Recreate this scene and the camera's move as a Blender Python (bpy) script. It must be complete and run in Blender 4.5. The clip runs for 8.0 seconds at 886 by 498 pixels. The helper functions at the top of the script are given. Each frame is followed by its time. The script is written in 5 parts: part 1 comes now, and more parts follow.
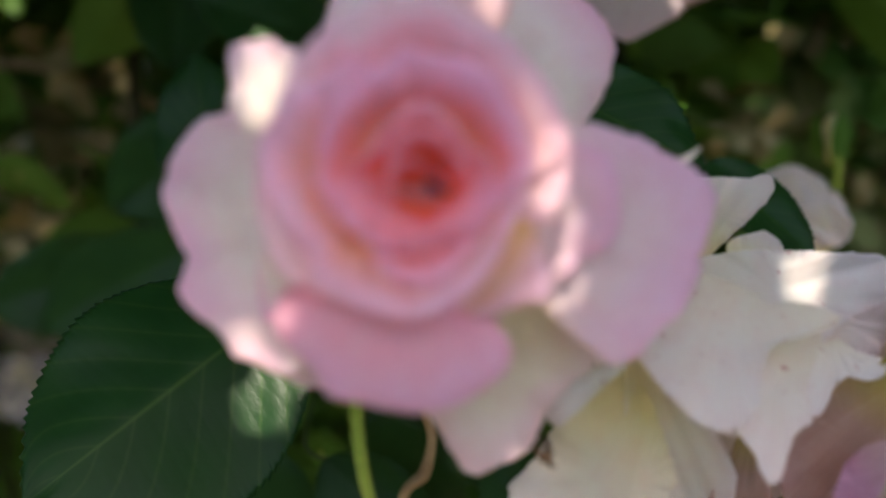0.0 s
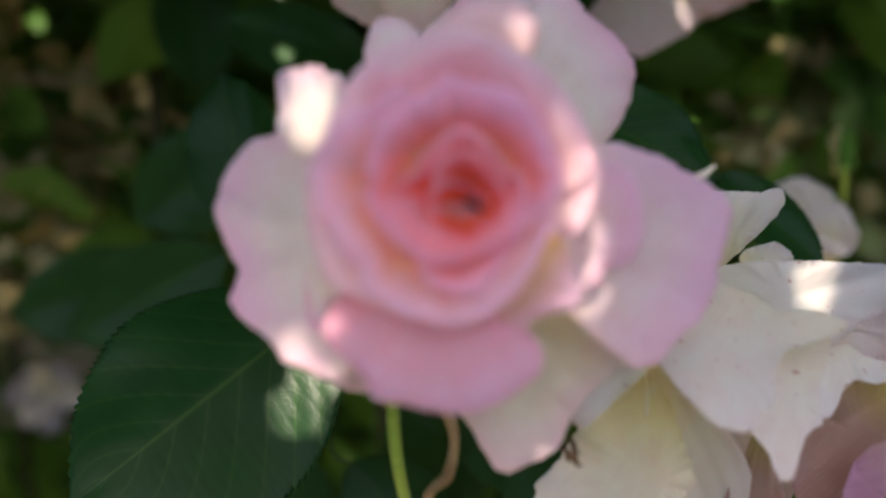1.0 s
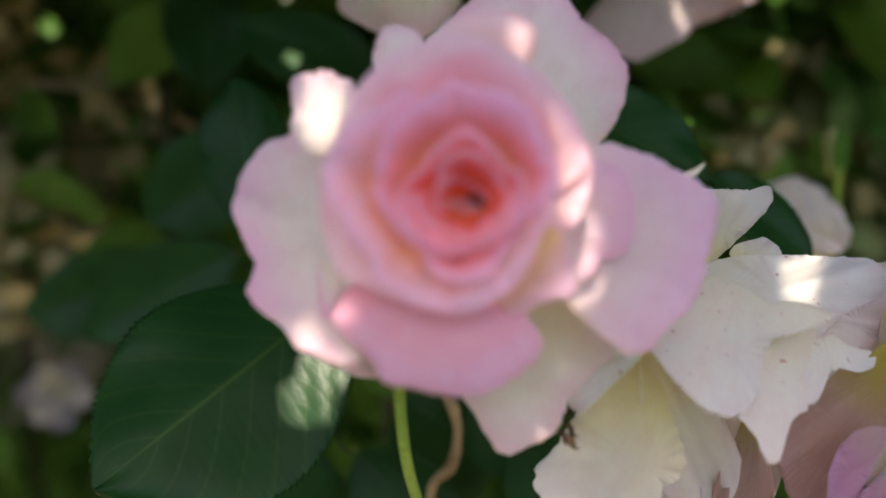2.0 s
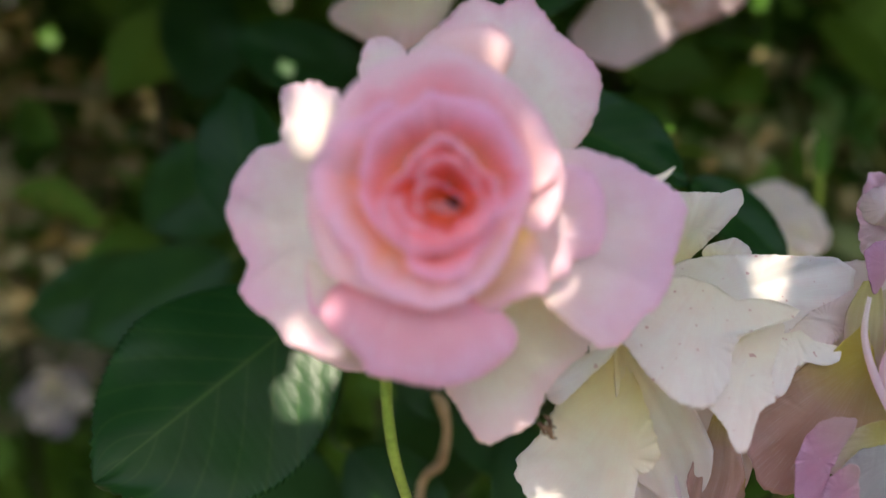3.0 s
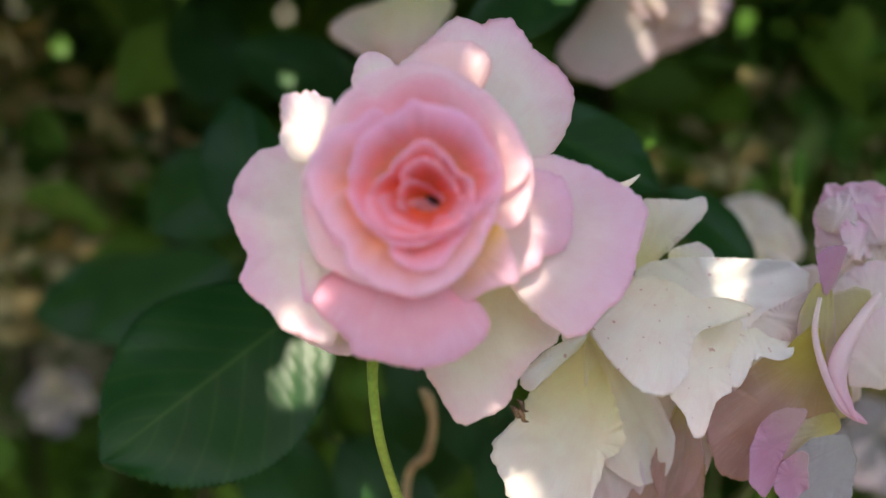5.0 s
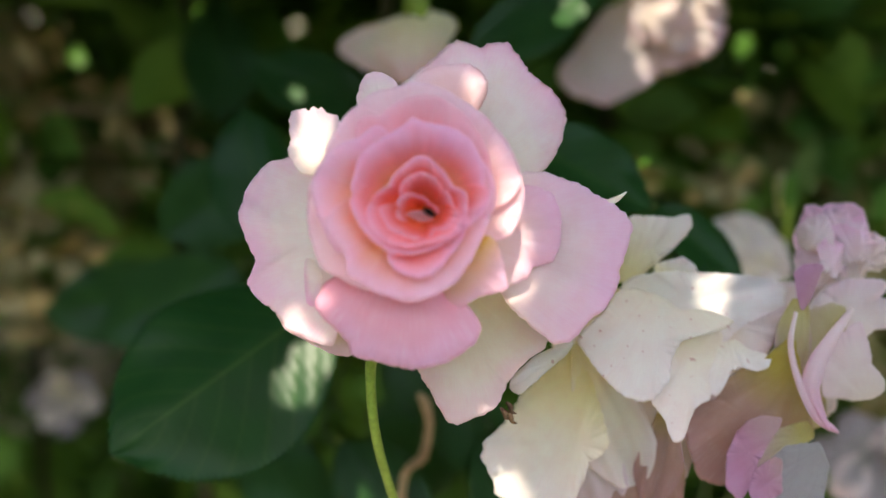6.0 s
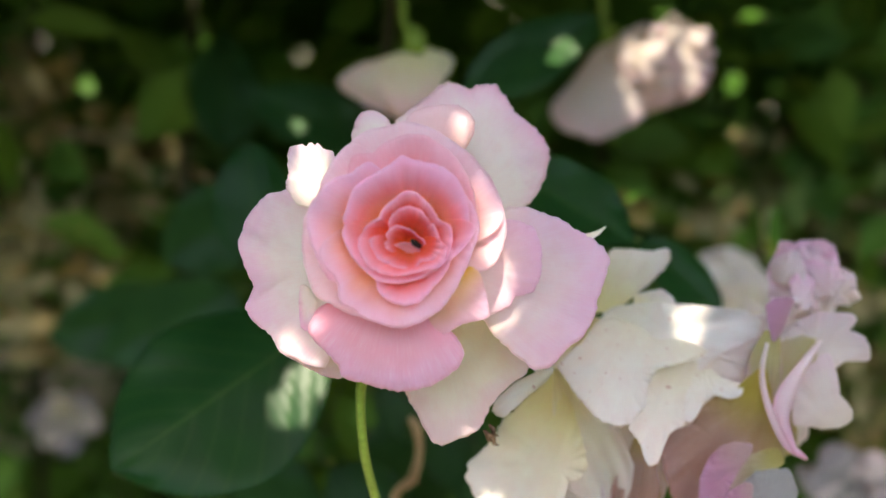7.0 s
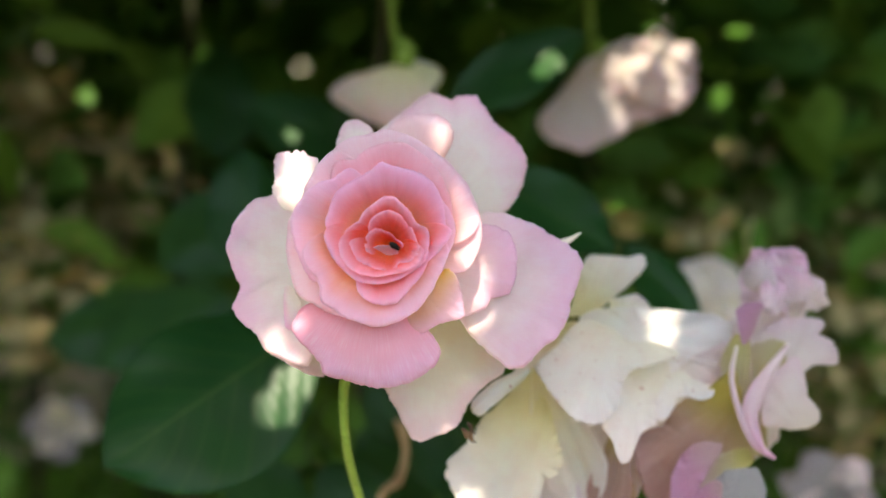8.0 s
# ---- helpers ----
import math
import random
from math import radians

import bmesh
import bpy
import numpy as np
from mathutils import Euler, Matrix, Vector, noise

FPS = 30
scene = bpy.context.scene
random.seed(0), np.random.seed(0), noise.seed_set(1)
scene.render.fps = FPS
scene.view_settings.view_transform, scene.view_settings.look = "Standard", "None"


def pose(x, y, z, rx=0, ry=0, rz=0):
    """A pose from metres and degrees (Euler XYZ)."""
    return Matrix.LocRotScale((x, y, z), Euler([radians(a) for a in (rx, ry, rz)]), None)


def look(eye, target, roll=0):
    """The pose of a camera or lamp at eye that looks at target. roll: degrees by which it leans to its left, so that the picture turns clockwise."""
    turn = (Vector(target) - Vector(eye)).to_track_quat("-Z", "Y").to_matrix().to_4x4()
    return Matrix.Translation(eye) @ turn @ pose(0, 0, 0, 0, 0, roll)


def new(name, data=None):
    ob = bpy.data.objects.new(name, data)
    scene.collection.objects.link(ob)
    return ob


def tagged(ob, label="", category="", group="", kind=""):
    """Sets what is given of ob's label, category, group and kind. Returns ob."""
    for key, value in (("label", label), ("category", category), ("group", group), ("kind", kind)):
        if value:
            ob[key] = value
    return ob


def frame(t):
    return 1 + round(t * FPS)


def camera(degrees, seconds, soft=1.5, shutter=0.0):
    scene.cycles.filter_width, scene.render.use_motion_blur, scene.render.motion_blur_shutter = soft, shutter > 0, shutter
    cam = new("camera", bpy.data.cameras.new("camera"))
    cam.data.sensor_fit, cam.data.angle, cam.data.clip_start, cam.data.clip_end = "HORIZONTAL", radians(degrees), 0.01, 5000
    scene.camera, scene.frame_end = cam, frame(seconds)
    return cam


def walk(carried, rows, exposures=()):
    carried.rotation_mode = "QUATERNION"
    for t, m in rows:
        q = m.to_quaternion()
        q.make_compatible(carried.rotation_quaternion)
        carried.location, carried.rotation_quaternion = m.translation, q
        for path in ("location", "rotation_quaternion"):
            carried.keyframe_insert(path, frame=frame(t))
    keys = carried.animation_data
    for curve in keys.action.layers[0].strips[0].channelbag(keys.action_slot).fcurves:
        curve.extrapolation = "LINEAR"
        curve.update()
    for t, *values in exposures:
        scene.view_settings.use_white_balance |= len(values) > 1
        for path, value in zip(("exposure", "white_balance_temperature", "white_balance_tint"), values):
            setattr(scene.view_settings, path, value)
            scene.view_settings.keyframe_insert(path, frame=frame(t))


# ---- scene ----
cam = camera(48.90, 8.0)
PATH = [
    (0, (0.00207, -0.01037, 1.00629), (-0.00574, 0.92497, 0.65264), 0.30),
    (0.5, (-0.00115, -0.01711, 1.00979), (-0.01169, 0.91968, 0.66008), 0.11),
    (1, (-0.00400, -0.02309, 1.01173), (-0.01683, 0.91548, 0.66689), -0.02),
    (1.5, (-0.00447, -0.02958, 1.01324), (-0.01952, 0.90967, 0.67034), -0.10),
    (3, (-0.00000, -0.04831, 1.01724), (-0.01436, 0.89347, 0.68130), -0.42),
    (3.5, (0.00355, -0.05415, 1.01914), (-0.00795, 0.89003, 0.68989), -0.43),
    (4, (0.00540, -0.05934, 1.01842), (-0.00369, 0.88704, 0.69548), 0.03),
    (4.5, (0.00476, -0.06484, 1.01915), (-0.00736, 0.88196, 0.69756), 0.05),
    (6, (0.00806, -0.08796, 1.02458), (-0.01263, 0.86307, 0.71617), 1.54),
    (6.5, (0.01044, -0.09617, 1.02853), (-0.01260, 0.85981, 0.73600), 1.82),
    (7, (0.01272, -0.10318, 1.03029), (-0.01142, 0.85605, 0.74868), 2.35),
    (7.5, (0.01606, -0.10882, 1.03055), (-0.00894, 0.85259, 0.75657), 2.32),
    (8, (0.01961, -0.11548, 1.03119), (-0.00569, 0.84740, 0.76246), 2.67),
]
EXPOSURES = [(0, 2.32, 8050, 13), (3, 2.64, 8150, 10.3), (6, 2.80, 8300, 7.8), (8, 3.02, 8450, 5)]
walk(cam, [(t, look(eye, target, roll)) for t, eye, target, roll in PATH], EXPOSURES)

# the camera's pose at 8 s; blooms are placed and outlined to fit this view: every flower's x runs to its right, y up, z
# out of its face
LAST_VIEW = look((0.01961, -0.11548, 1.03119), (-0.00569, 0.8474, 0.76246), 2.67)
cam.data.dof.use_dof = True
cam.data.dof.focus_distance = 0.283
cam.data.dof.aperture_fstop = 4.6

# ---- light ----
SUN_WAY = (LAST_VIEW.to_3x3() @ Vector((0.0, 0.86, 0.75))).normalized()
world = bpy.data.worlds.new("sky")
scene.world = world
world.use_nodes = True
wn = world.node_tree
sky = wn.nodes.new("ShaderNodeTexSky")
sky.sky_type = "NISHITA"
sky.sun_disc = False
sky.sun_elevation = math.asin(SUN_WAY.z)
sky.sun_rotation = math.atan2(SUN_WAY.x, SUN_WAY.y)
wn.nodes["Background"].inputs[1].default_value = 0.15
wn.links.new(sky.outputs[0], wn.nodes["Background"].inputs[0])
sun_data = bpy.data.lights.new("sun", "SUN")
sun_data.energy, sun_data.angle, sun_data.color = 2.1, radians(0.55), (1.0, 0.995, 0.97)
sun = new("sun", sun_data)
sun.matrix_world = look(SUN_WAY * 5, (0, 0, 0))


# ---- materials ----
def material(name):
    mat = bpy.data.materials.new(name)
    mat.use_nodes = True
    return mat, mat.node_tree.nodes, mat.node_tree.links, mat.node_tree.nodes["Principled BSDF"]


def ramp(nodes, links, fac, stops):
    node = nodes.new("ShaderNodeValToRGB")
    while len(node.color_ramp.elements) < len(stops):
        node.color_ramp.elements.new(0.5)
    for el, (at, col) in zip(node.color_ramp.elements, stops):
        el.position, el.color = at, (*col, 1)
    links.new(fac, node.inputs[0])
    return node.outputs[0]


def blend(nodes, links, fac, a, b, kind="MIX"):
    node = nodes.new("ShaderNodeMix")
    node.data_type, node.blend_type = "RGBA", kind
    for socket, value in ((node.inputs[0], fac), (node.inputs[6], a), (node.inputs[7], b)):
        if isinstance(value, (int, float)):
            socket.default_value = value
        elif isinstance(value, tuple):
            socket.default_value = (*value, 1)
        else:
            links.new(value, socket)
    return node.outputs[2]


def noise_node(nodes, links, vector, scale, detail=3.0, rough=0.55):
    node = nodes.new("ShaderNodeTexNoise")
    node.inputs["Scale"].default_value = scale
    node.inputs["Detail"].default_value = detail
    node.inputs["Roughness"].default_value = rough
    if vector is not None:
        links.new(vector, node.inputs["Vector"])
    return node


def bump(nodes, links, bsdf, height, strength, distance):
    node = nodes.new("ShaderNodeBump")
    node.inputs["Strength"].default_value = strength
    node.inputs["Distance"].default_value = distance
    links.new(height, node.inputs["Height"])
    links.new(node.outputs[0], bsdf.inputs["Normal"])
    return node.outputs[0]


def petal_material(name, base, body, tip, rim, rim_from=0.55, see_through=0.55, freckles=0.0, veins=0.24, turn=(0.42, 0.95), line=0.0, wash=0.35):
    """Petal tissue: colour runs from the base to the tip, a flush along the rim, fine veins from the base outwards."""
    mat, nodes, links, bsdf = material(name)
    along = nodes.new("ShaderNodeUVMap")
    along.uv_map = "along"
    parts = nodes.new("ShaderNodeSeparateXYZ")
    links.new(along.outputs[0], parts.inputs[0])
    edge = nodes.new("ShaderNodeUVMap")
    edge.uv_map = "edge"
    edge_parts = nodes.new("ShaderNodeSeparateXYZ")
    links.new(edge.outputs[0], edge_parts.inputs[0])
    place = nodes.new("ShaderNodeTexCoord")
    blot = noise_node(nodes, links, place.outputs["Object"], 42.0, 2.0)
    shifted = nodes.new("ShaderNodeMath")
    shifted.operation = "MULTIPLY_ADD"
    links.new(blot.outputs[0], shifted.inputs[0])
    shifted.inputs[1].default_value = 0.35
    links.new(parts.outputs[1], shifted.inputs[2])
    moved = nodes.new("ShaderNodeMath")
    moved.operation = "SUBTRACT"
    links.new(shifted.outputs[0], moved.inputs[0])
    moved.inputs[1].default_value = 0.175
    colour = ramp(nodes, links, moved.outputs[0], [(0.0, base), (turn[0], body), (turn[1], tip)])
    # flush at the rim, uneven along it
    edge_shift = nodes.new("ShaderNodeMath")
    edge_shift.operation = "MULTIPLY_ADD"
    links.new(blot.outputs[0], edge_shift.inputs[0])
    edge_shift.inputs[1].default_value = 1.1
    links.new(edge_parts.outputs[0], edge_shift.inputs[2])
    half = nodes.new("ShaderNodeMath")
    half.operation = "MULTIPLY"
    links.new(edge_shift.outputs[0], half.inputs[0])
    half.inputs[1].default_value = 0.58
    flush = ramp(nodes, links, half.outputs[0], [(min(0.99, (rim_from + 0.45) / 2), (0, 0, 0)), (1.0, (1, 1, 1))])
    colour = blend(nodes, links, flush, colour, rim)
    if line:
        # the fine pale line along the very edge
        brim = ramp(nodes, links, edge_parts.outputs[0], [(0.80, (0, 0, 0)), (0.97, (line, line, line))])
        colour = blend(nodes, links, brim, colour, rim)
    # watery patches of the rim's colour over the outer half
    stain = noise_node(nodes, links, place.outputs["Object"], 120.0, 5.0, 0.65)
    patch = ramp(nodes, links, stain.outputs[0], [(0.44, (0, 0, 0)), (0.66, (wash, wash, wash))])
    patch = blend(nodes, links, 1.0, patch, ramp(nodes, links, edge_parts.outputs[0], [(0.25, (0, 0, 0)), (0.75, (1, 1, 1))]), "MULTIPLY")
    colour = blend(nodes, links, patch, colour, rim)
    # veins: noise drawn out along the petal
    squeeze = nodes.new("ShaderNodeMapping")
    squeeze.inputs["Scale"].default_value = (120.0, 2.6, 1.0)
    fan = nodes.new("ShaderNodeUVMap")
    fan.uv_map = "fan"
    links.new(fan.outputs[0], squeeze.inputs[0])
    vein = noise_node(nodes, links, squeeze.outputs[0], 1.0, 4.0, 0.6)
    vein_tone = ramp(nodes, links, vein.outputs[0], [(0.36, (0.96, 0.80, 0.85)), (0.60, (1, 1, 1))])
    colour = blend(nodes, links, veins, colour, vein_tone, "MULTIPLY")
    # pale streaks between the veins, broken along their length
    broken = noise_node(nodes, links, place.outputs["Object"], 260.0, 3.0, 0.6)
    streak = ramp(nodes, links, vein.outputs[0], [(0.52, (0, 0, 0)), (0.70, (veins, veins, veins))])
    streak = blend(nodes, links, 1.0, streak, ramp(nodes, links, broken.outputs[0], [(0.40, (0.15, 0.15, 0.15)), (0.62, (1, 1, 1))]), "MULTIPLY")
    colour = blend(nodes, links, streak, colour, (0.97, 0.88, 0.89))
    mottle = noise_node(nodes, links, place.outputs["Object"], 170.0, 3.0)
    colour = blend(nodes, links, 0.30, colour, ramp(nodes, links, mottle.outputs[0], [(0.38, (0.97, 0.84, 0.87)), (0.58, (1, 1, 1))]), "MULTIPLY")
    if freckles:
        spots = noise_node(nodes, links, place.outputs["Object"], 380.0, 1.0)
        dots = ramp(nodes, links, spots.outputs[0], [(0.715, (0, 0, 0)), (0.75, (freckles, freckles, freckles))])
        colour = blend(nodes, links, dots, colour, (0.45, 0.12, 0.14))
    bsdf.inputs["Roughness"].default_value = 0.55
    bsdf.inputs["Specular IOR Level"].default_value = 0.3
    bsdf.inputs["Sheen Weight"].default_value = 0.12
    links.new(colour, bsdf.inputs["Base Color"])
    fine = noise_node(nodes, links, place.outputs["Object"], 900.0, 2.0)
    tall = blend(nodes, links, 0.5, vein.outputs[0], fine.outputs[0])
    bump(nodes, links, bsdf, tall, 0.45, 0.0005)
    thin = nodes.new("ShaderNodeBsdfTranslucent")
    links.new(colour, thin.inputs[0])
    mixed = nodes.new("ShaderNodeMixShader")
    mixed.inputs[0].default_value = see_through
    links.new(bsdf.outputs[0], mixed.inputs[1])
    links.new(thin.outputs[0], mixed.inputs[2])
    links.new(mixed.outputs[0], nodes["Material Output"].inputs[0])
    return mat


# orange bases of heart and bowl also hold the light glowing between petals
HEART = petal_material("heart_petal", (0.93, 0.20, 0.03), (0.93, 0.22, 0.15), (0.95, 0.42, 0.50), (0.96, 0.68, 0.81), 0.80, 0.74, turn=(0.50, 0.90), line=0.9)
TONGUE = petal_material("innermost_petal", (0.92, 0.36, 0.32), (0.94, 0.50, 0.50), (0.95, 0.64, 0.65), (0.95, 0.68, 0.70), 0.7, 0.72)
CORAL = petal_material("coral_petal", (0.96, 0.58, 0.36), (0.95, 0.44, 0.44), (0.96, 0.56, 0.60), (0.97, 0.70, 0.76), 0.7, 0.74, line=0.6)
BOWL = petal_material("bowl_petal", (0.97, 0.72, 0.20), (0.96, 0.42, 0.40), (0.96, 0.54, 0.66), (0.96, 0.72, 0.87), 0.66, 0.75, turn=(0.60, 0.90), line=0.85)
FRONT = petal_material("front_bowl_petal", (0.97, 0.70, 0.20), (0.96, 0.60, 0.46), (0.96, 0.68, 0.76), (0.96, 0.77, 0.89), 0.55, 0.76, turn=(0.60, 0.86), line=0.7)
GOLDBASE = petal_material("gold_based_petal", (0.88, 0.80, 0.10), (0.95, 0.76, 0.56), (0.97, 0.74, 0.79), (0.97, 0.76, 0.88), 0.5, 0.74, turn=(0.42, 0.75))
PALE = petal_material("pale_pink_petal", (0.97, 0.84, 0.68), (0.97, 0.76, 0.74), (0.97, 0.82, 0.83), (0.97, 0.78, 0.84), 0.6, 0.74, line=0.4)
GUARD = petal_material("guard_petal", (0.95, 0.93, 0.82), (0.96, 0.93, 0.88), (0.96, 0.86, 0.86), (0.95, 0.66, 0.82), 0.50, 0.72, wash=0.55)
LILAC = petal_material("lilac_guard_petal", (0.96, 0.88, 0.80), (0.96, 0.85, 0.85), (0.95, 0.79, 0.86), (0.94, 0.70, 0.85), 0.5, 0.74, wash=0.6)
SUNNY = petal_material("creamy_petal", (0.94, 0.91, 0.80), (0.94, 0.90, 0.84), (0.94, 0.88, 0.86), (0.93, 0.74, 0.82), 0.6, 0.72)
LOWER = petal_material("lower_petal", (0.94, 0.46, 0.48), (0.92, 0.58, 0.66), (0.91, 0.64, 0.78), (0.92, 0.67, 0.86), 0.5, 0.72, veins=0.55)
WHITE = petal_material("white_petal", (0.818, 0.809, 0.707), (0.837, 0.828, 0.781), (0.837, 0.828, 0.800), (0.837, 0.818, 0.809), 0.7, 0.72, 0.5, 0.25)
CREAM = petal_material("cream_petal", (0.84, 0.81, 0.50), (0.86, 0.84, 0.72), (0.87, 0.85, 0.80), (0.87, 0.83, 0.81), 0.6, 0.76, 0.0, 0.2, turn=(0.50, 0.95))
PALECREAM = petal_material("pale_cream_petal", (0.90, 0.92, 0.70), (0.93, 0.92, 0.80), (0.94, 0.91, 0.86), (0.95, 0.80, 0.83), 0.6, 0.78, wash=0.7)
BLUSHWHITE = petal_material("blush_white_petal", (0.787, 0.734, 0.665), (0.795, 0.743, 0.717), (0.805, 0.752, 0.752), (0.805, 0.681, 0.734), 0.6, 0.72)
# blush, butter and rosy hues, darkened to carry the shade on these petals
SHADED_BLUSH = petal_material("shaded_blush_petal", (0.521, 0.445, 0.101), (0.487, 0.328, 0.252), (0.504, 0.319, 0.269), (0.521, 0.336, 0.319), 0.7, 0.66, turn=(0.40, 0.9))
SHADED_BUTTER = petal_material("shaded_butter_petal", (0.533, 0.482, 0.172), (0.568, 0.525, 0.310), (0.585, 0.516, 0.404), (0.602, 0.447, 0.482), 0.7, 0.66)
SHADED_ROSY = petal_material("shaded_rosy_petal", (0.602, 0.430, 0.430), (0.602, 0.344, 0.447), (0.602, 0.335, 0.482), (0.619, 0.378, 0.533), 0.6, 0.68)
# white petal with a trace of lilac, greyed to hold the shade on it
SHADED_WHITE = petal_material("shaded_white_petal", (0.401, 0.392, 0.377), (0.401, 0.389, 0.384), (0.411, 0.392, 0.401), (0.411, 0.372, 0.401), 0.5, 0.6)
ROSYWHITE = petal_material("rosy_white_petal", (0.828, 0.765, 0.747), (0.828, 0.720, 0.756), (0.828, 0.684, 0.765), (0.819, 0.576, 0.702), 0.5, 0.72)


def leaf_material(name, dark, light, vein_colour, gloss=0.42, shine=0.16):
    """A rose leaflet: glossy green tissue, paler midrib and side veins, quilted between them."""
    mat, nodes, links, bsdf = material(name)
    uv = nodes.new("ShaderNodeUVMap")
    uv.uv_map = "along"
    parts = nodes.new("ShaderNodeSeparateXYZ")
    links.new(uv.outputs[0], parts.inputs[0])
    place = nodes.new("ShaderNodeTexCoord")
    blot = noise_node(nodes, links, place.outputs["Object"], 45.0, 4.0)
    colour = ramp(nodes, links, blot.outputs[0], [(0.3, dark), (0.7, light)])
    across = nodes.new("ShaderNodeMath")
    across.operation = "ABSOLUTE"
    links.new(parts.outputs[0], across.inputs[0])
    # side veins: slanted lines, by the distance along minus the distance across
    slant = nodes.new("ShaderNodeMath")
    slant.operation = "MULTIPLY_ADD"
    links.new(across.outputs[0], slant.inputs[0])
    slant.inputs[1].default_value = -0.30
    links.new(parts.outputs[1], slant.inputs[2])
    times = nodes.new("ShaderNodeMath")
    times.operation = "MULTIPLY"
    links.new(slant.outputs[0], times.inputs[0])
    times.inputs[1].default_value = 8.0
    saw = nodes.new("ShaderNodeMath")
    saw.operation = "PINGPONG"
    links.new(times.outputs[0], saw.inputs[0])
    saw.inputs[1].default_value = 0.5
    side = ramp(nodes, links, saw.outputs[0], [(0.0, (1, 1, 1)), (0.10, (0, 0, 0))])
    mid = ramp(nodes, links, across.outputs[0], [(0.0, (1, 1, 1)), (0.03, (0, 0, 0))])
    colour = blend(nodes, links, blend(nodes, links, 0.28, (0, 0, 0), side), colour, vein_colour)
    colour = blend(nodes, links, blend(nodes, links, 0.8, (0, 0, 0), mid), colour, vein_colour)
    links.new(colour, bsdf.inputs["Base Color"])
    bsdf.inputs["Roughness"].default_value = gloss
    bsdf.inputs["Specular IOR Level"].default_value = shine
    fine = noise_node(nodes, links, place.outputs["Object"], 700.0, 3.0)
    tall = blend(nodes, links, 0.3, fine.outputs[0], saw.outputs[0])
    bump(nodes, links, bsdf, tall, 0.12, 0.0008)
    thin = nodes.new("ShaderNodeBsdfTranslucent")
    links.new(blend(nodes, links, 0.6, colour, (0.16, 0.30, 0.03)), thin.inputs[0])
    mixed = nodes.new("ShaderNodeMixShader")
    mixed.inputs[0].default_value = 0.22
    links.new(bsdf.outputs[0], mixed.inputs[1])
    links.new(thin.outputs[0], mixed.inputs[2])
    links.new(mixed.outputs[0], nodes["Material Output"].inputs[0])
    return mat


LEAF = leaf_material("rose_leaf", (0.0052, 0.030, 0.0075), (0.0105, 0.046, 0.011), (0.045, 0.095, 0.020), 0.31, 0.078)
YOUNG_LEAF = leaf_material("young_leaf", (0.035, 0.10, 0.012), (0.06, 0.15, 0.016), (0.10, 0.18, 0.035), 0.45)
DARK_LEAF = leaf_material("dark_leaf", (0.010, 0.040, 0.012), (0.022, 0.070, 0.018), (0.04, 0.085, 0.025), 0.33, 0.09)


def plain_material(name, a, b, scale, rough, relief):
    mat, nodes, links, bsdf = material(name)
    place = nodes.new("ShaderNodeTexCoord")
    big = noise_node(nodes, links, place.outputs["Object"], scale, 4.0)
    small = noise_node(nodes, links, place.outputs["Object"], scale * 9, 4.0)
    colour = ramp(nodes, links, big.outputs[0], [(0.3, a), (0.7, b)])
    shade = ramp(nodes, links, small.outputs[0], [(0.3, (0.7, 0.7, 0.7)), (0.7, (1, 1, 1))])
    links.new(blend(nodes, links, 1.0, colour, shade, "MULTIPLY"), bsdf.inputs["Base Color"])
    bsdf.inputs["Roughness"].default_value = rough
    bsdf.inputs["Specular IOR Level"].default_value = 0.2
    bump(nodes, links, bsdf, small.outputs[0], 0.5, relief)
    return mat


STEM = plain_material("green_stem", (0.15, 0.24, 0.035), (0.24, 0.34, 0.055), 60.0, 0.45, 0.0005)
STALK = plain_material("dark_stalk", (0.02, 0.045, 0.012), (0.04, 0.07, 0.02), 60.0, 0.6, 0.0004)
TWIG = plain_material("dry_twig", (0.30, 0.19, 0.10), (0.50, 0.36, 0.20), 70.0, 0.8, 0.001)
BARK = plain_material("old_cane", (0.018, 0.022, 0.010), (0.04, 0.042, 0.018), 40.0, 0.8, 0.002)
SOIL = plain_material("dry_soil", (0.20, 0.165, 0.105), (0.33, 0.28, 0.19), 3.0, 0.95, 0.02)
STAMEN = plain_material("stamen", (0.60, 0.36, 0.03), (0.75, 0.5, 0.06), 200.0, 0.6, 0.0002)
ANTHER = plain_material("dark_anther", (0.010, 0.006, 0.004), (0.03, 0.016, 0.010), 300.0, 0.9, 0.0003)
BROWN = plain_material("withered_edge", (0.04, 0.018, 0.010), (0.16, 0.10, 0.06), 300.0, 0.8, 0.0005)


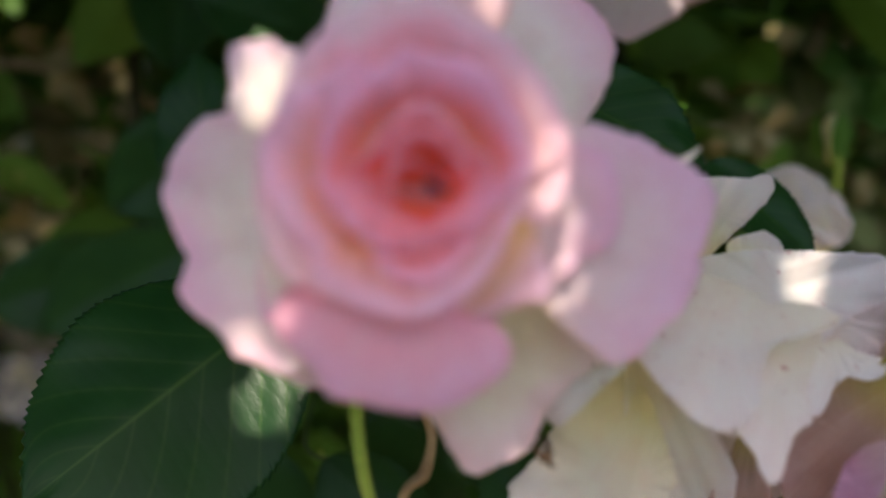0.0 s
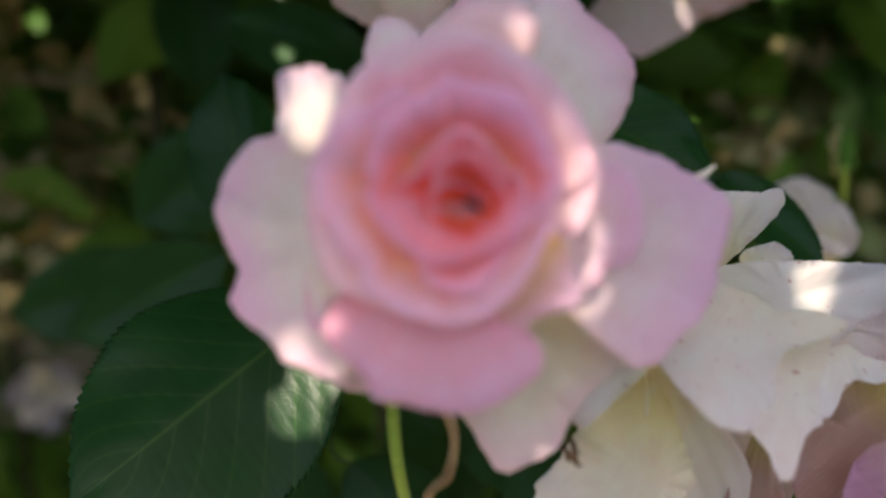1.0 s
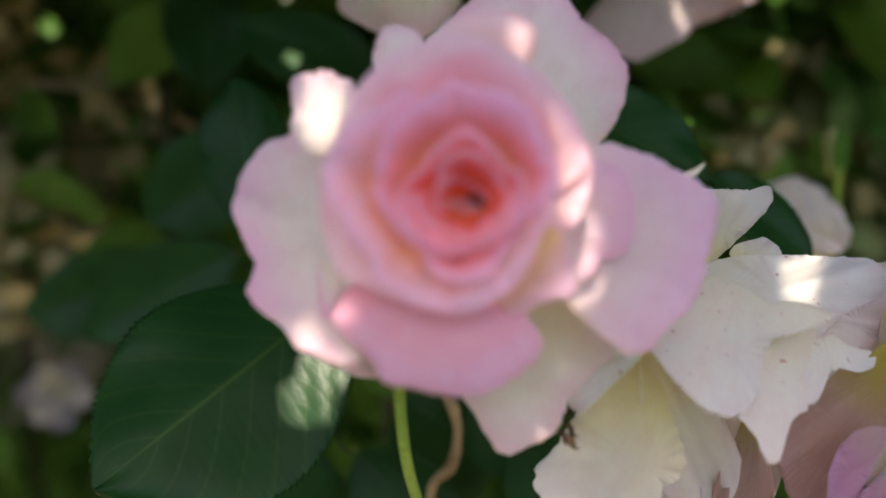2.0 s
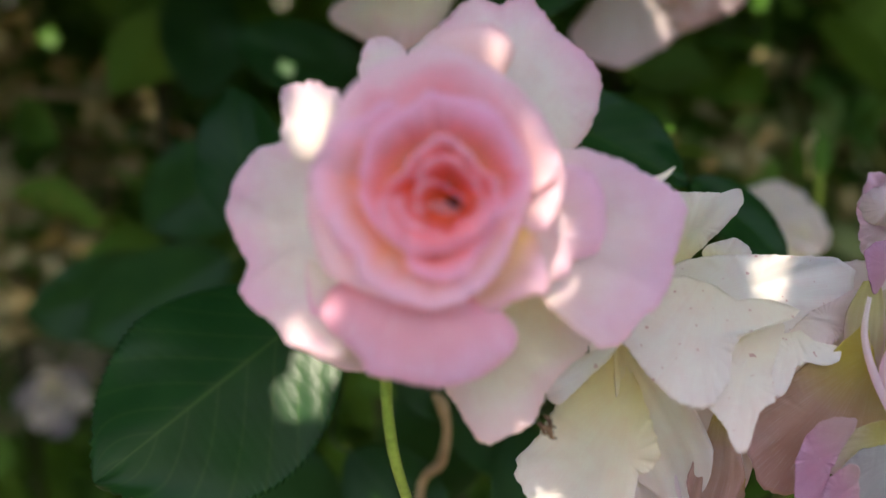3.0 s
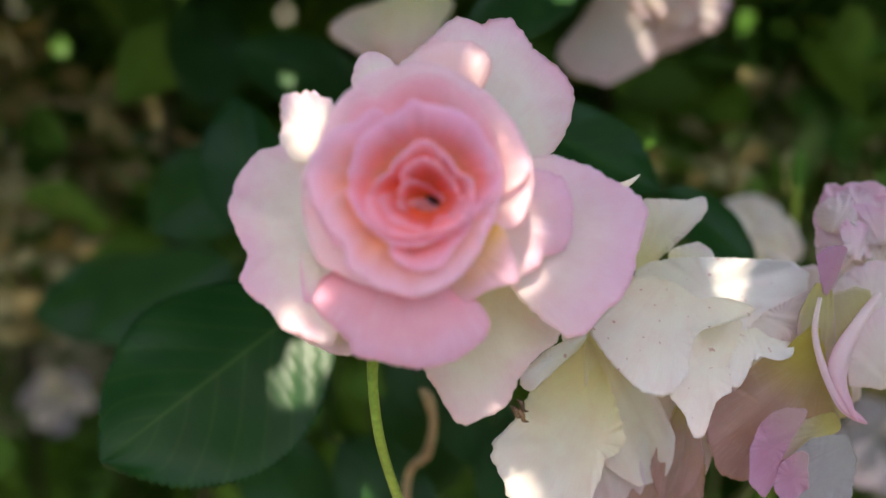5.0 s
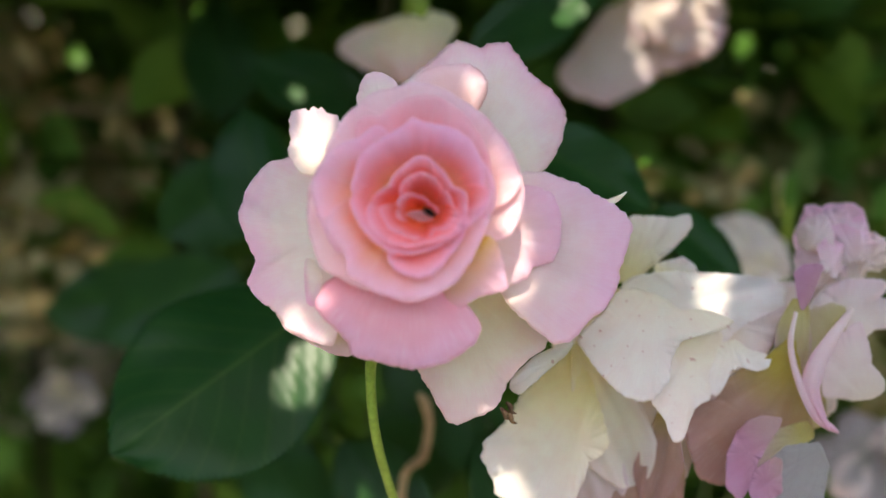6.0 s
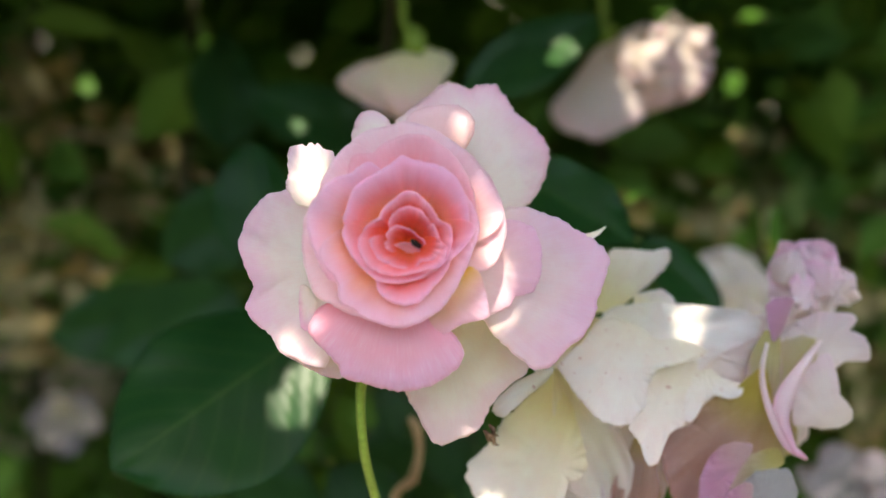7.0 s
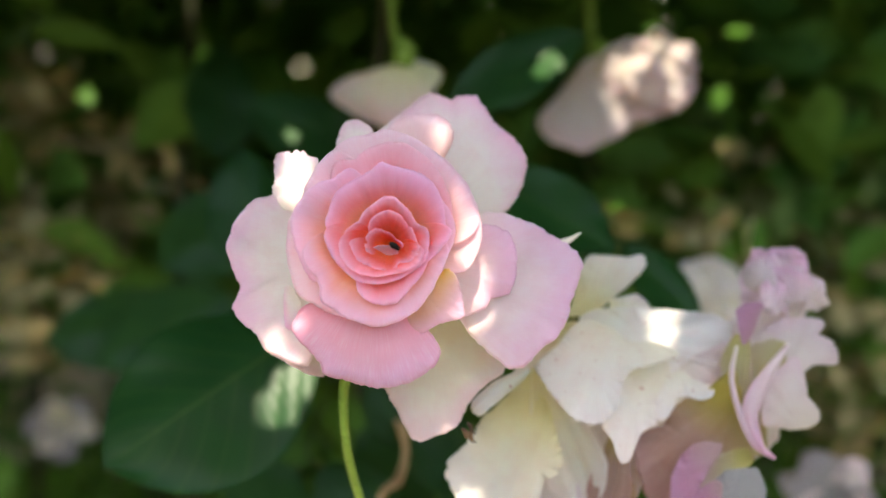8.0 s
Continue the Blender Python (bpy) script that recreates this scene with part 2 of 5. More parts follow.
def foliage_material(name, tones, see_through=0.3):
    """Leaves of the bush behind: each leaf its own green."""
    mat, nodes, links, bsdf = material(name)
    geo = nodes.new("ShaderNodeNewGeometry")
    place = nodes.new("ShaderNodeTexCoord")
    blot = noise_node(nodes, links, place.outputs["Object"], 30.0, 3.0)
    colour = ramp(nodes, links, geo.outputs["Random Per Island"], tones)
    shade = ramp(nodes, links, blot.outputs[0], [(0.3, (0.65, 0.7, 0.6)), (0.7, (1.1, 1.1, 1.0))])
    colour = blend(nodes, links, 1.0, colour, shade, "MULTIPLY")
    links.new(colour, bsdf.inputs["Base Color"])
    bsdf.inputs["Roughness"].default_value = 0.6
    bsdf.inputs["Specular IOR Level"].default_value = 0.08
    thin = nodes.new("ShaderNodeBsdfTranslucent")
    links.new(blend(nodes, links, 0.5, colour, (0.12, 0.22, 0.02)), thin.inputs[0])
    mixed = nodes.new("ShaderNodeMixShader")
    mixed.inputs[0].default_value = see_through
    links.new(bsdf.outputs[0], mixed.inputs[1])
    links.new(thin.outputs[0], mixed.inputs[2])
    links.new(mixed.outputs[0], nodes["Material Output"].inputs[0])
    return mat


FOLIAGE = foliage_material("bush_foliage", [(0.0, (0.038, 0.10, 0.024)), (0.6, (0.064, 0.155, 0.030)), (1.0, (0.10, 0.20, 0.036))])
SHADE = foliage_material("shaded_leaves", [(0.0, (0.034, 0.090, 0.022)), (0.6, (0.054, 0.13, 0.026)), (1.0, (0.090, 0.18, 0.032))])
# paler copy of the foliage greens: brightness put into the colour
OLIVE = foliage_material("olive_leaves", [(0.0, (0.085, 0.15, 0.045)), (0.7, (0.13, 0.20, 0.07)), (1.0, (0.26, 0.26, 0.13))])
CANOPY = foliage_material("canopy_foliage", [(0.0, (0.02, 0.06, 0.015)), (1.0, (0.05, 0.12, 0.02))], 0.12)
# leaf tan, lightened in place of sun that misses the leaves in the bush
LITTERING = foliage_material("dead_leaf_litter", [(0.0, (0.19, 0.15, 0.075)), (0.6, (0.29, 0.23, 0.12)), (1.0, (0.40, 0.32, 0.19))], 0.1)


# ---- builders ----
def part(name, bm, mat, parent=None, label=""):
    data = bpy.data.meshes.new(name)
    bm.normal_update()
    bm.to_mesh(data)
    bm.free()
    data.materials.append(mat)
    data.polygons.foreach_set("use_smooth", [True] * len(data.polygons))
    ob = new(name, data)
    ob.parent = parent
    if label:
        ob["label"] = label
    return ob


def hermite(b, c, m, n, k):
    return b + k * m + k * k * (3 * (c - b) - 2 * m - n) + k ** 3 * (2 * (b - c) + m + n)


def ring_value(handles, turn):
    """Catmull-Rom through handles spread evenly round a circle; turn from 0 to 1."""
    n = len(handles)
    f = (turn % 1.0) * n
    i, k = int(f), f - int(f)
    a, b, c, d = (handles[(i + j) % n] for j in (-1, 0, 1, 2))
    return hermite(b, c, 0.3 * (c - a), 0.3 * (d - b), k)


def arc_value(handles, f, tension=0.4):
    """Catmull-Rom through handles spread evenly from 0 to 1, not closed."""
    n = len(handles) - 1
    i = min(int(f * n), n - 1)
    k = f * n - i
    a, b, c, d = (handles[max(0, min(n, i + j))] for j in (-1, 0, 1, 2))
    return hermite(b, c, tension * (c - a), tension * (d - b), k)


def sheet(rows, closed, uvs, mat, parent, name, thick, label=""):
    """A thin shell from rows of points (outer row last), thinner at its edge; uvs: for every point (along u, v, rim, fan)."""
    bm = bmesh.new()
    layers = [bm.loops.layers.uv.new(n) for n in ("along", "edge", "fan")]
    front = [[bm.verts.new(p) for p in row] for row in rows]
    flat = {v: u for vr, ur in zip(front, uvs) for v, u in zip(vr, ur)}

    def face(verts, seam=()):
        made = bm.faces.new(verts)
        for loop in made.loops:
            u, v, rim, fan = flat[loop.vert]
            fan += 1.0 if loop.vert in seam else 0.0
            loop[layers[0]].uv, loop[layers[1]].uv, loop[layers[2]].uv = (u, v), (rim, v), (fan, rim)

    def skin(grid, back):
        for i in range(len(grid) - 1):
            n = len(grid[i])
            for j in range(n if closed else n - 1):
                k = (j + 1) % n
                quad = (grid[i][j], grid[i + 1][j], grid[i + 1][k], grid[i][k])
                face(quad[::-1] if back else quad, (grid[i][0], grid[i + 1][0]) if closed and k == 0 else ())
        if closed:
            face(grid[0] if back else grid[0][::-1])

    skin(front, False)
    bm.normal_update()
    rear = []
    for i, row in enumerate(front):
        rear.append([])
        for j, v in enumerate(row):
            edge = i == len(front) - 1 or (not closed and j in (0, len(row) - 1))
            w = bm.verts.new(v.co - v.normal * thick * (0.35 if edge else 1.0))
            flat[w] = flat[v]
            rear[-1].append(w)
    skin(rear, True)
    smooth = len(bm.faces)
    if closed:
        n = len(front[-1])
        around = [((front[-1][j], front[-1][(j + 1) % n]), (rear[-1][j], rear[-1][(j + 1) % n])) for j in range(n)]
    else:
        loops = [g[-1] + [row[-1] for row in g[-2::-1]] + g[0][-2::-1] + [row[0] for row in g[1:]] for g in (front, rear)]
        around = list(zip(zip(loops[0], loops[0][1:]), zip(loops[1], loops[1][1:])))
    for (p, q), (r, t) in around:
        face((q, p, r, t))
    bmesh.ops.recalc_face_normals(bm, faces=bm.faces)
    ob = part(name, bm, mat, parent, label)
    for polygon in ob.data.polygons[smooth:]:
        polygon.use_smooth = False
    return ob


def petal(flower, mat, at, reach, slope=(0.0, 0.0), bow=0.0, root=270.0, ruffle=0.5, curl=0.0, seed=1, fold=0.0):
    """A broad petal, millimetres. at: its middle; reach: how far it goes from there, in even steps round from +x;
    slope: rise to the front along x and y; bow: how far the rim comes forward; root: the way to its base;
    curl: how far the rim rolls back; fold: a keel along the root's line."""
    around, deep = 112, 16
    away = Vector((-math.cos(radians(root)), -math.sin(radians(root))))
    side = Vector((-away.y, away.x))
    size = sum(reach) / len(reach)
    rows, uvs = [], []
    for i in range(deep + 1):
        rho = max(0.03, (i / deep) ** 0.85)
        row, urow = [], []
        for j in range(around):
            turn = j / around
            a = math.tau * turn
            wave = noise.noise((math.cos(a) * 2.6 + seed * 7.3, math.sin(a) * 2.6, seed * 1.7))
            fine = noise.noise((math.cos(a) * 9 + seed, math.sin(a) * 9, seed * 3.1))
            r = ring_value(reach, turn) * (1 + rho ** 6 * (0.012 * wave + 0.018 * fine + 0.030 * noise.noise((math.cos(a) * 26 + seed, math.sin(a) * 26, seed * 5.3))))
            x, y = r * rho * math.cos(a), r * rho * math.sin(a)
            z = slope[0] * x + slope[1] * y + bow * rho ** 2 - bow * 0.4
            z += ruffle * rho ** 3 * (1.3 * wave + 0.6 * fine)
            z -= curl * max(0.0, (rho - 0.7) / 0.3) ** 2
            across = (x * side.x + y * side.y) / size
            z -= fold * abs(across)
            out = max(0.0, 0.5 + 0.5 * (x * away.x + y * away.y) / size)
            crease = math.atan2(across, 1.25 + (x * away.x + y * away.y) / size)
            z += 1.6 * ruffle * out * noise.noise((crease * 4.2 + seed * 3.7, out * 0.8, seed * 0.9))
            z += 0.5 * ruffle * out * noise.noise((crease * 11.0 + seed * 2.7, out * 1.1, seed * 1.9))
            row.append(((at[0] + x) / 1000, (at[1] + y) / 1000, (at[2] + z) / 1000))
            v = 0.5 + 0.5 * (x * away.x + y * away.y) / size
            from_root = math.atan2(across, 0.2 + (1.1 + (x * away.x + y * away.y) / size))
            tipward = max(0.0, min(1.0, 0.5 + 0.9 * (v - 0.35)))
            urow.append((across, v, rho * tipward, from_root))
        rows.append(row)
        uvs.append(urow)
    return sheet(rows, True, uvs, mat, flower, "petal", 0.0002)


def cup_petal(flower, mat, at, begin, end, reach, foot=2.0, depth=24.0, lift=(0.0, 0.0), roll=1.5, ruffle=0.4, seed=1, belly=1.0):
    """An upright petal of the bowl, millimetres: stands on a ring of radius foot round at, from angle begin to end;
    reach: its rim's distance from the axis in even steps; depth: its height; lift: slope of the rim; roll: the rim's turn outwards."""
    wide, tall = 96, 20
    rows, uvs = [], []
    for i in range(tall + 1):
        row, urow = [], []
        for j in range(wide + 1):
            f = j / wide
            spread = abs(end - begin) + 32
            a = radians(begin - 16 + spread * f)
            inner = max(0.0, min(1.0, (spread * f - 16) / (spread - 32)))
            h = (i / tall) * (1 - 0.6 * max(0.0, (abs(2 * f - 1) - 0.72) / 0.28) ** 2)
            wave = noise.noise((math.cos(a) * 3 + seed * 5.1, math.sin(a) * 3, seed * 2.3))
            fine = noise.noise((math.cos(a) * 11 + seed, math.sin(a) * 11, seed * 4.1))
            rim = arc_value(reach, inner, 0.22) * (1 + 0.010 * fine + 0.007 * noise.noise((math.cos(a) * 30 + seed, math.sin(a) * 30, seed * 6.1)))
            r = foot + (rim - foot) * h ** (0.85 * belly)
            z = -0.82 * depth * (1 - h) ** 1.6
            z += 0.06 * rim * h * noise.noise((a * 2.2 + seed * 3.3, h * 0.9, seed * 1.3))
            z += h * h * (0.5 * noise.noise((a * 7 + seed, h * 1.5, seed)) + 0.12 * noise.noise((a * 19 + seed, h * 2, seed * 2)))
            x, y = r * math.cos(a), r * math.sin(a)
            z += h * (lift[0] * x + lift[1] * y) + ruffle * h ** 4 * (1.4 * wave + 0.6 * fine)
            edge = max(0.0, (h - 0.86) / 0.14)
            z -= 0.3 * roll * edge ** 2
            row.append(((at[0] + x) / 1000, (at[1] + y) / 1000, (at[2] + z) / 1000))
            urow.append((f, h, h ** 1.5, f * spread / 150))
        rows.append(row)
        uvs.append(urow)
    return sheet(rows, False, uvs, mat, flower, "petal", 0.0002)


def fan_petal(flower, mat, spine, left, right, tip=0.3, cup=0.0, pleat=0.0, folds=2.0, ruffle=0.5, seed=1):
    """A petal along a bent spine from its root to its tip, millimetres. left, right: its half widths in even steps along;
    tip: how round its end is; cup: how far its sides come forward; pleat, folds: depth and number of the folds that run out from the root."""
    long, wide = 44, 40
    rows, uvs = [], []
    for j in range(wide + 1):
        q = 2 * j / wide - 1
        row, urow = [], []
        for i in range(long + 1):
            s = i / long
            f = s * (1 - tip * abs(q) ** 2.4)
            at = Vector([arc_value([p[c] for p in spine], f, 0.5) for c in range(3)])
            ahead = Vector([arc_value([p[c] for p in spine], min(1.0, f + 0.02), 0.5) - arc_value([p[c] for p in spine], max(0.0, f - 0.02), 0.5) for c in range(3)])
            side = Vector((-ahead.y, ahead.x, 0)).normalized()
            width = arc_value(left if q > 0 else right, f, 0.5)
            rag = 1 + 0.03 * noise.noise((f * 9, q * 2, seed * 3.7)) + 0.02 * noise.noise((f * 31, q * 3, seed * 1.9))
            p = at + side * (q * width * rag)
            p.z += cup * q * q + pleat * s * math.cos(folds * math.pi * q + seed) + 0.4 * pleat * s * math.cos(2.7 * folds * math.pi * q + 2.1 * seed)
            p.z += ruffle * max(s, abs(q)) ** 4 * noise.noise((f * 4 + seed, q * 2.5, seed * 0.7)) * 1.6
            row.append(p / 1000)
            urow.append((q, s, max(s ** 2, abs(q) ** 3 * min(1.0, 2 * s)), 0.5 * q))
        rows.append(row)
        uvs.append(urow)
    return sheet(rows, False, uvs, mat, flower, "petal", 0.0002)


def tube(points, radii, sides=10):
    """A round stalk through points (metres), smoothly bent."""
    bm = bmesh.new()
    path = []
    n = len(points) - 1
    for k in range(n * 8 + 1):
        f = k / (n * 8)
        path.append((Vector([arc_value([p[c] for p in points], f) for c in range(3)]), arc_value(radii, f)))
    rings = []
    for k, (p, r) in enumerate(path):
        way = (path[min(k + 1, len(path) - 1)][0] - path[max(k - 1, 0)][0]).normalized()
        u = way.orthogonal().normalized() if k == 0 else (u - way * u.dot(way)).normalized()
        v = way.cross(u)
        rings.append([bm.verts.new(p + r * (u * math.cos(math.tau * s / sides) + v * math.sin(math.tau * s / sides))) for s in range(sides)])
    for a, b in zip(rings, rings[1:]):
        for s in range(sides):
            bm.faces.new((a[s], a[(s + 1) % sides], b[(s + 1) % sides], b[s]))
    bm.faces.new(list(reversed(rings[0])))
    bm.faces.new(rings[-1])
    return bm


def leaf_points(length, half_width, teeth, fold, droop, wave, seed, full=0.42, along=40):
    """Rows of a serrated leaflet lying in its x-y plane with its base at the origin and its tip at +y; the teeth point to the tip."""
    rows, uvs = [], []
    side = (0.14, 0.28, 0.42, 0.56, 0.70, 0.82, 0.91, 0.965, 1.0)
    for i in range(along + 1):
        s = i / along
        w = half_width * (math.sin(math.pi * s ** (math.log(0.5) / math.log(full))) ** 0.72 if 0 < s < 1 else 0.0)
        w *= 1 - 0.35 * max(0.0, (s - 0.80) / 0.2) ** 1.5
        row, urow = [], []
        for q in [-v for v in reversed(side)] + [0.0] + list(side):
            hand = 1 if q > 0 else -1
            saw = (s * teeth + 0.5 * noise.noise((s * 11, hand * 3.0, seed))) % 1.0
            tooth = (saw / 0.72 if saw < 0.72 else (1 - saw) / 0.28) * (1 + 0.5 * noise.noise((s * teeth * 0.7, hand * 3, seed)))
            proud = max(0.0, (abs(q) - 0.91) / 0.09) * 0.9 * length / teeth * 0.66 * tooth * min(1.0, 6 * w / half_width)
            # shallow quilting between the side veins
            vein = (8 * (s - 0.30 * abs(q))) % 1.0
            puff = math.sin(math.pi * vein) * math.sin(math.pi * abs(q)) ** 0.7
            x = q * w + hand * proud * 0.8 + 0.0001 * q
            y = s * length + (abs(q) * 0.06 * length * math.sin(math.pi * s)) + proud * 0.6
            z = fold * abs(q * w) - droop * length * s * s + wave * half_width * abs(q) * noise.noise((s * 3 + seed, q * 1.2, seed))
            z += 0.011 * half_width * puff
            row.append((x, y, z))
            urow.append((q, s, abs(q), q))
        rows.append(row)
        uvs.append(urow)
    return rows, uvs


def leaf(matrix, length, half_width, mat, label, teeth=26, fold=0.15, droop=0.06, wave=0.10, seed=1, full=0.42, joint=None, along=104):
    """A rose leaflet: blade, midrib and stalk, its base at the pose's origin, its tip towards +y; joint: where its stalk meets the cane."""
    top = tagged(new("rose_leaf"), label, "leaf")
    top.matrix_world = matrix
    rows, uvs = leaf_points(length, half_width, teeth, fold, droop, wave, seed, full, along)
    sheet(rows, False, uvs, mat, top, "blade", 0.0004)
    rib = tube([(0, -0.004, -0.0008), (0, 0, -0.0006), (0, length * 0.5, -droop * length * 0.25 - 0.0007), (0, length * 0.93, -droop * length * 0.86 - 0.0004)],
               [0.0009, 0.0009, 0.0006, 0.0002], 6)
    part("midrib", rib, STEM, top, "pale green midrib")
    if joint:
        end = matrix.inverted() @ Vector(joint)
        part("stalk", tube([(0, 0.001, -0.0008), (0, -0.012, -0.002), end * 0.6 + Vector((0, -0.004, 0)), end], [0.0008, 0.0008, 0.0009, 0.0011], 6), STALK, top)
    return top


def blade_pose(base, tip, facing):
    """The pose of a leaf from base to tip whose upper side looks towards facing."""
    y = (Vector(tip) - Vector(base)).normalized()
    z = Vector(facing) - y * Vector(facing).dot(y)
    z.normalize()
    x = y.cross(z)
    return Matrix.Translation(base) @ Matrix((x, y, z)).transposed().to_4x4()


def spot(x, y, z):
    """A place fitted to the last camera view, metres: x right, y up, z away from the camera."""
    return LAST_VIEW @ Vector((x, y, -z))


def bloom(label, x, y, z, category="rose"):
    ob = tagged(new("rose"), label, category)
    ob.matrix_world = LAST_VIEW @ Matrix.Translation((x, y, -z))
    return ob



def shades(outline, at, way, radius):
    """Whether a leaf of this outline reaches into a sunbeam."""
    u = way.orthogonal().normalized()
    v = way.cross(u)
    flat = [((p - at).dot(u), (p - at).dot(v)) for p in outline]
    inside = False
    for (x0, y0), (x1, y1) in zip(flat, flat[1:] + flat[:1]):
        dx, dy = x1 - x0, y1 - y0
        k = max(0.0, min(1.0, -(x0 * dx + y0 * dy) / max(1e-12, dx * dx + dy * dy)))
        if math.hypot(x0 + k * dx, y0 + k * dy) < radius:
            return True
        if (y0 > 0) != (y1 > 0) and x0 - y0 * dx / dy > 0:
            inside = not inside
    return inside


def scatter(name, mat, spots, size, seed, flat=0.0, keep_clear=()):
    """Many small leaves in one mesh. spots: their middles; size: shortest and longest; flat: how level they lie (0 to 1);
    keep_clear: (point, way, radius) of the sunbeams that no leaf may cross."""
    rng = random.Random(seed)
    verts, faces, uvs = [], [], []
    for p in spots:
        length = rng.uniform(*size)
        wide = length * rng.uniform(0.27, 0.36)
        turn = Euler((rng.gauss(0, 1.1 * (1 - flat)), rng.gauss(0, 1.1 * (1 - flat)), rng.uniform(0, math.tau))).to_matrix()
        shape = [(0, -0.5, 0), (-0.75, -0.22, 0.10), (0, -0.22, 0), (0.75, -0.22, 0.10), (-0.95, 0.08, 0.14), (0, 0.08, 0.02), (0.95, 0.08, 0.14), (-0.55, 0.36, 0.07), (0, 0.36, 0), (0.55, 0.36, 0.07), (0, 0.56, -0.05)]
        pts = [turn @ Vector((x * wide, y * length, z * wide * 1.6)) + Vector(p) for x, y, z in shape]
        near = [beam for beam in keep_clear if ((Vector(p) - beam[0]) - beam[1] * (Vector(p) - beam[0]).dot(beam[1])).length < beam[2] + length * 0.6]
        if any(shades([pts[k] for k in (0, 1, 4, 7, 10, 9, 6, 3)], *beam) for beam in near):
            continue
        n = len(verts)
        verts += pts
        for f in ((0, 2, 1), (0, 3, 2), (1, 2, 5, 4), (2, 3, 6, 5), (4, 5, 8, 7), (5, 6, 9, 8), (7, 8, 10), (8, 9, 10)):
            faces.append([n + k for k in f])
    data = bpy.data.meshes.new(name)
    data.from_pydata([tuple(v) for v in verts], [], faces)
    data.materials.append(mat)
    return new(name, data)


# ---- the blooms ----
main_rose = bloom("open pale pink rose with cream guard petals and coral heart", -0.0155, 0.0002, 0.2850)
petal(main_rose, GUARD, (20.2, 30.2, -37.0), (23.4, 22.7, 21.5, 20.6, 19.6, 18.6, 17.9, 17.4, 17.1, 17.6, 18.5, 19.6, 20.7, 22.1, 21.5, 21.0, 21.1, 19.8, 20.8, 22.5, 23.8, 24.0, 24.0, 23.9, 24.1, 24.5, 25.1, 25.8, 26.8, 27.4, 24.8, 22.8, 21.3, 20.2, 19.4, 18.8, 18.4, 17.9, 17.5, 17.2, 17.2, 17.2, 17.5, 17.9, 18.6, 19.5, 19.7, 19.9, 20.4, 21.1, 22.1, 23.4, 23.8, 23.8, 24.1, 24.5, 24.5, 24.2, 24.0, 24.1, 23.7, 23.5, 23.5, 23.7), (0, -0.05), -3, 240, 0.9, 1.5, 1, 0)
petal(main_rose, SUNNY, (-12.6, 33.7, -27.0), (6.8, 6.8, 7.1, 7.2, 7.7, 7.7, 6.8, 6.0, 6.2, 6.3, 7.7, 7.8, 8.2, 6.3, 5.8, 6.2), (0, 0), -1.5, 284, 0.3, 0, 2, 0)
petal(main_rose, SUNNY, (-29.3, 20.5, -15.0), (8.3, 8.1, 8.0, 8.0, 8.1, 8.2, 8.5, 8.8, 9.3, 9.6, 9.1, 8.8, 8.6, 9.1, 9.7, 9.1, 9.8, 9.7, 8.9, 9.8, 10.1, 10.2, 10.8, 10.8, 10.0, 9.8, 8.5, 8.4, 8.0, 7.6, 7.4, 7.2, 7.3, 7.4, 7.7, 8.0, 8.4, 8.5, 8.5, 8.5, 8.6, 8.9, 9.2, 9.6, 9.6, 9.4, 9.3, 9.3, 9.5, 9.6, 10.0, 10.4, 11.0, 10.4, 9.8, 9.3, 8.9, 8.7, 8.5, 8.5, 8.5, 8.6, 8.8, 8.6), (0.1, -0.1), 1, 289, 0.5, 0, 3, 0)
petal(main_rose, GUARD, (-33.7, -7.4, -16.0), (15.9, 16.1, 16.5, 17.1, 17.6, 18.0, 18.7, 19.6, 20.8, 22.3, 23.9, 23.9, 24.2, 24.7, 24.6, 24.4, 24.4, 24.4, 24.6, 24.3, 24.2, 23.5, 23.0, 22.5, 21.9, 21.4, 20.9, 20.6, 19.9, 18.6, 17.5, 16.5, 15.7, 15.1, 14.7, 14.4, 14.8, 16.1, 19.2, 19.5, 20.0, 20.3, 20.2, 20.2, 20.5, 21.9, 24.1, 24.9, 25.9, 26.9, 28.3, 29.1, 25.8, 23.4, 21.6, 20.2, 19.2, 18.4, 17.9, 17.1, 16.5, 16.1, 15.9, 15.8), (0.12, -0.1), 3, 6, 0.6, 0.6, 4, 0)
petal(main_rose, LILAC, (35.9, -11.2, -16.0), (21.9, 23.0, 24.3, 23.9, 22.7, 21.5, 20.6, 20.3, 20.2, 20.3, 20.7, 21.6, 22.6, 23.2, 23.8, 24.0, 24.8, 24.4, 23.4, 22.9, 22.9, 22.6, 21.0, 20.0, 19.4, 19.2, 18.8, 18.8, 19.2, 19.7, 20.5, 21.9, 23.9, 26.0, 26.3, 24.4, 22.5, 21.8, 22.0, 21.8, 21.3, 20.6, 20.1, 20.9), (-0.12, -0.1), 1, 170, 0.7, 0.6, 5, 0)
petal(main_rose, PALECREAM, (14.4, -40.3, -27.0), (20.3, 22.1, 20.8, 19.7, 19.3, 19.3, 18.8, 18.3, 18.3, 18.4, 17.5, 17.1, 17.2, 17.0, 16.4, 16.3, 16.7, 17.6, 17.7, 18.1, 18.7, 17.9, 17.6, 17.8, 18.5, 19.9, 21.6, 21.1, 19.1, 18.4, 17.5, 16.3, 14.5, 13.4, 13.2, 13.3, 14.3, 16.2), (0, -0.25), -1, 107, 0.6, 0.8, 6, 0)
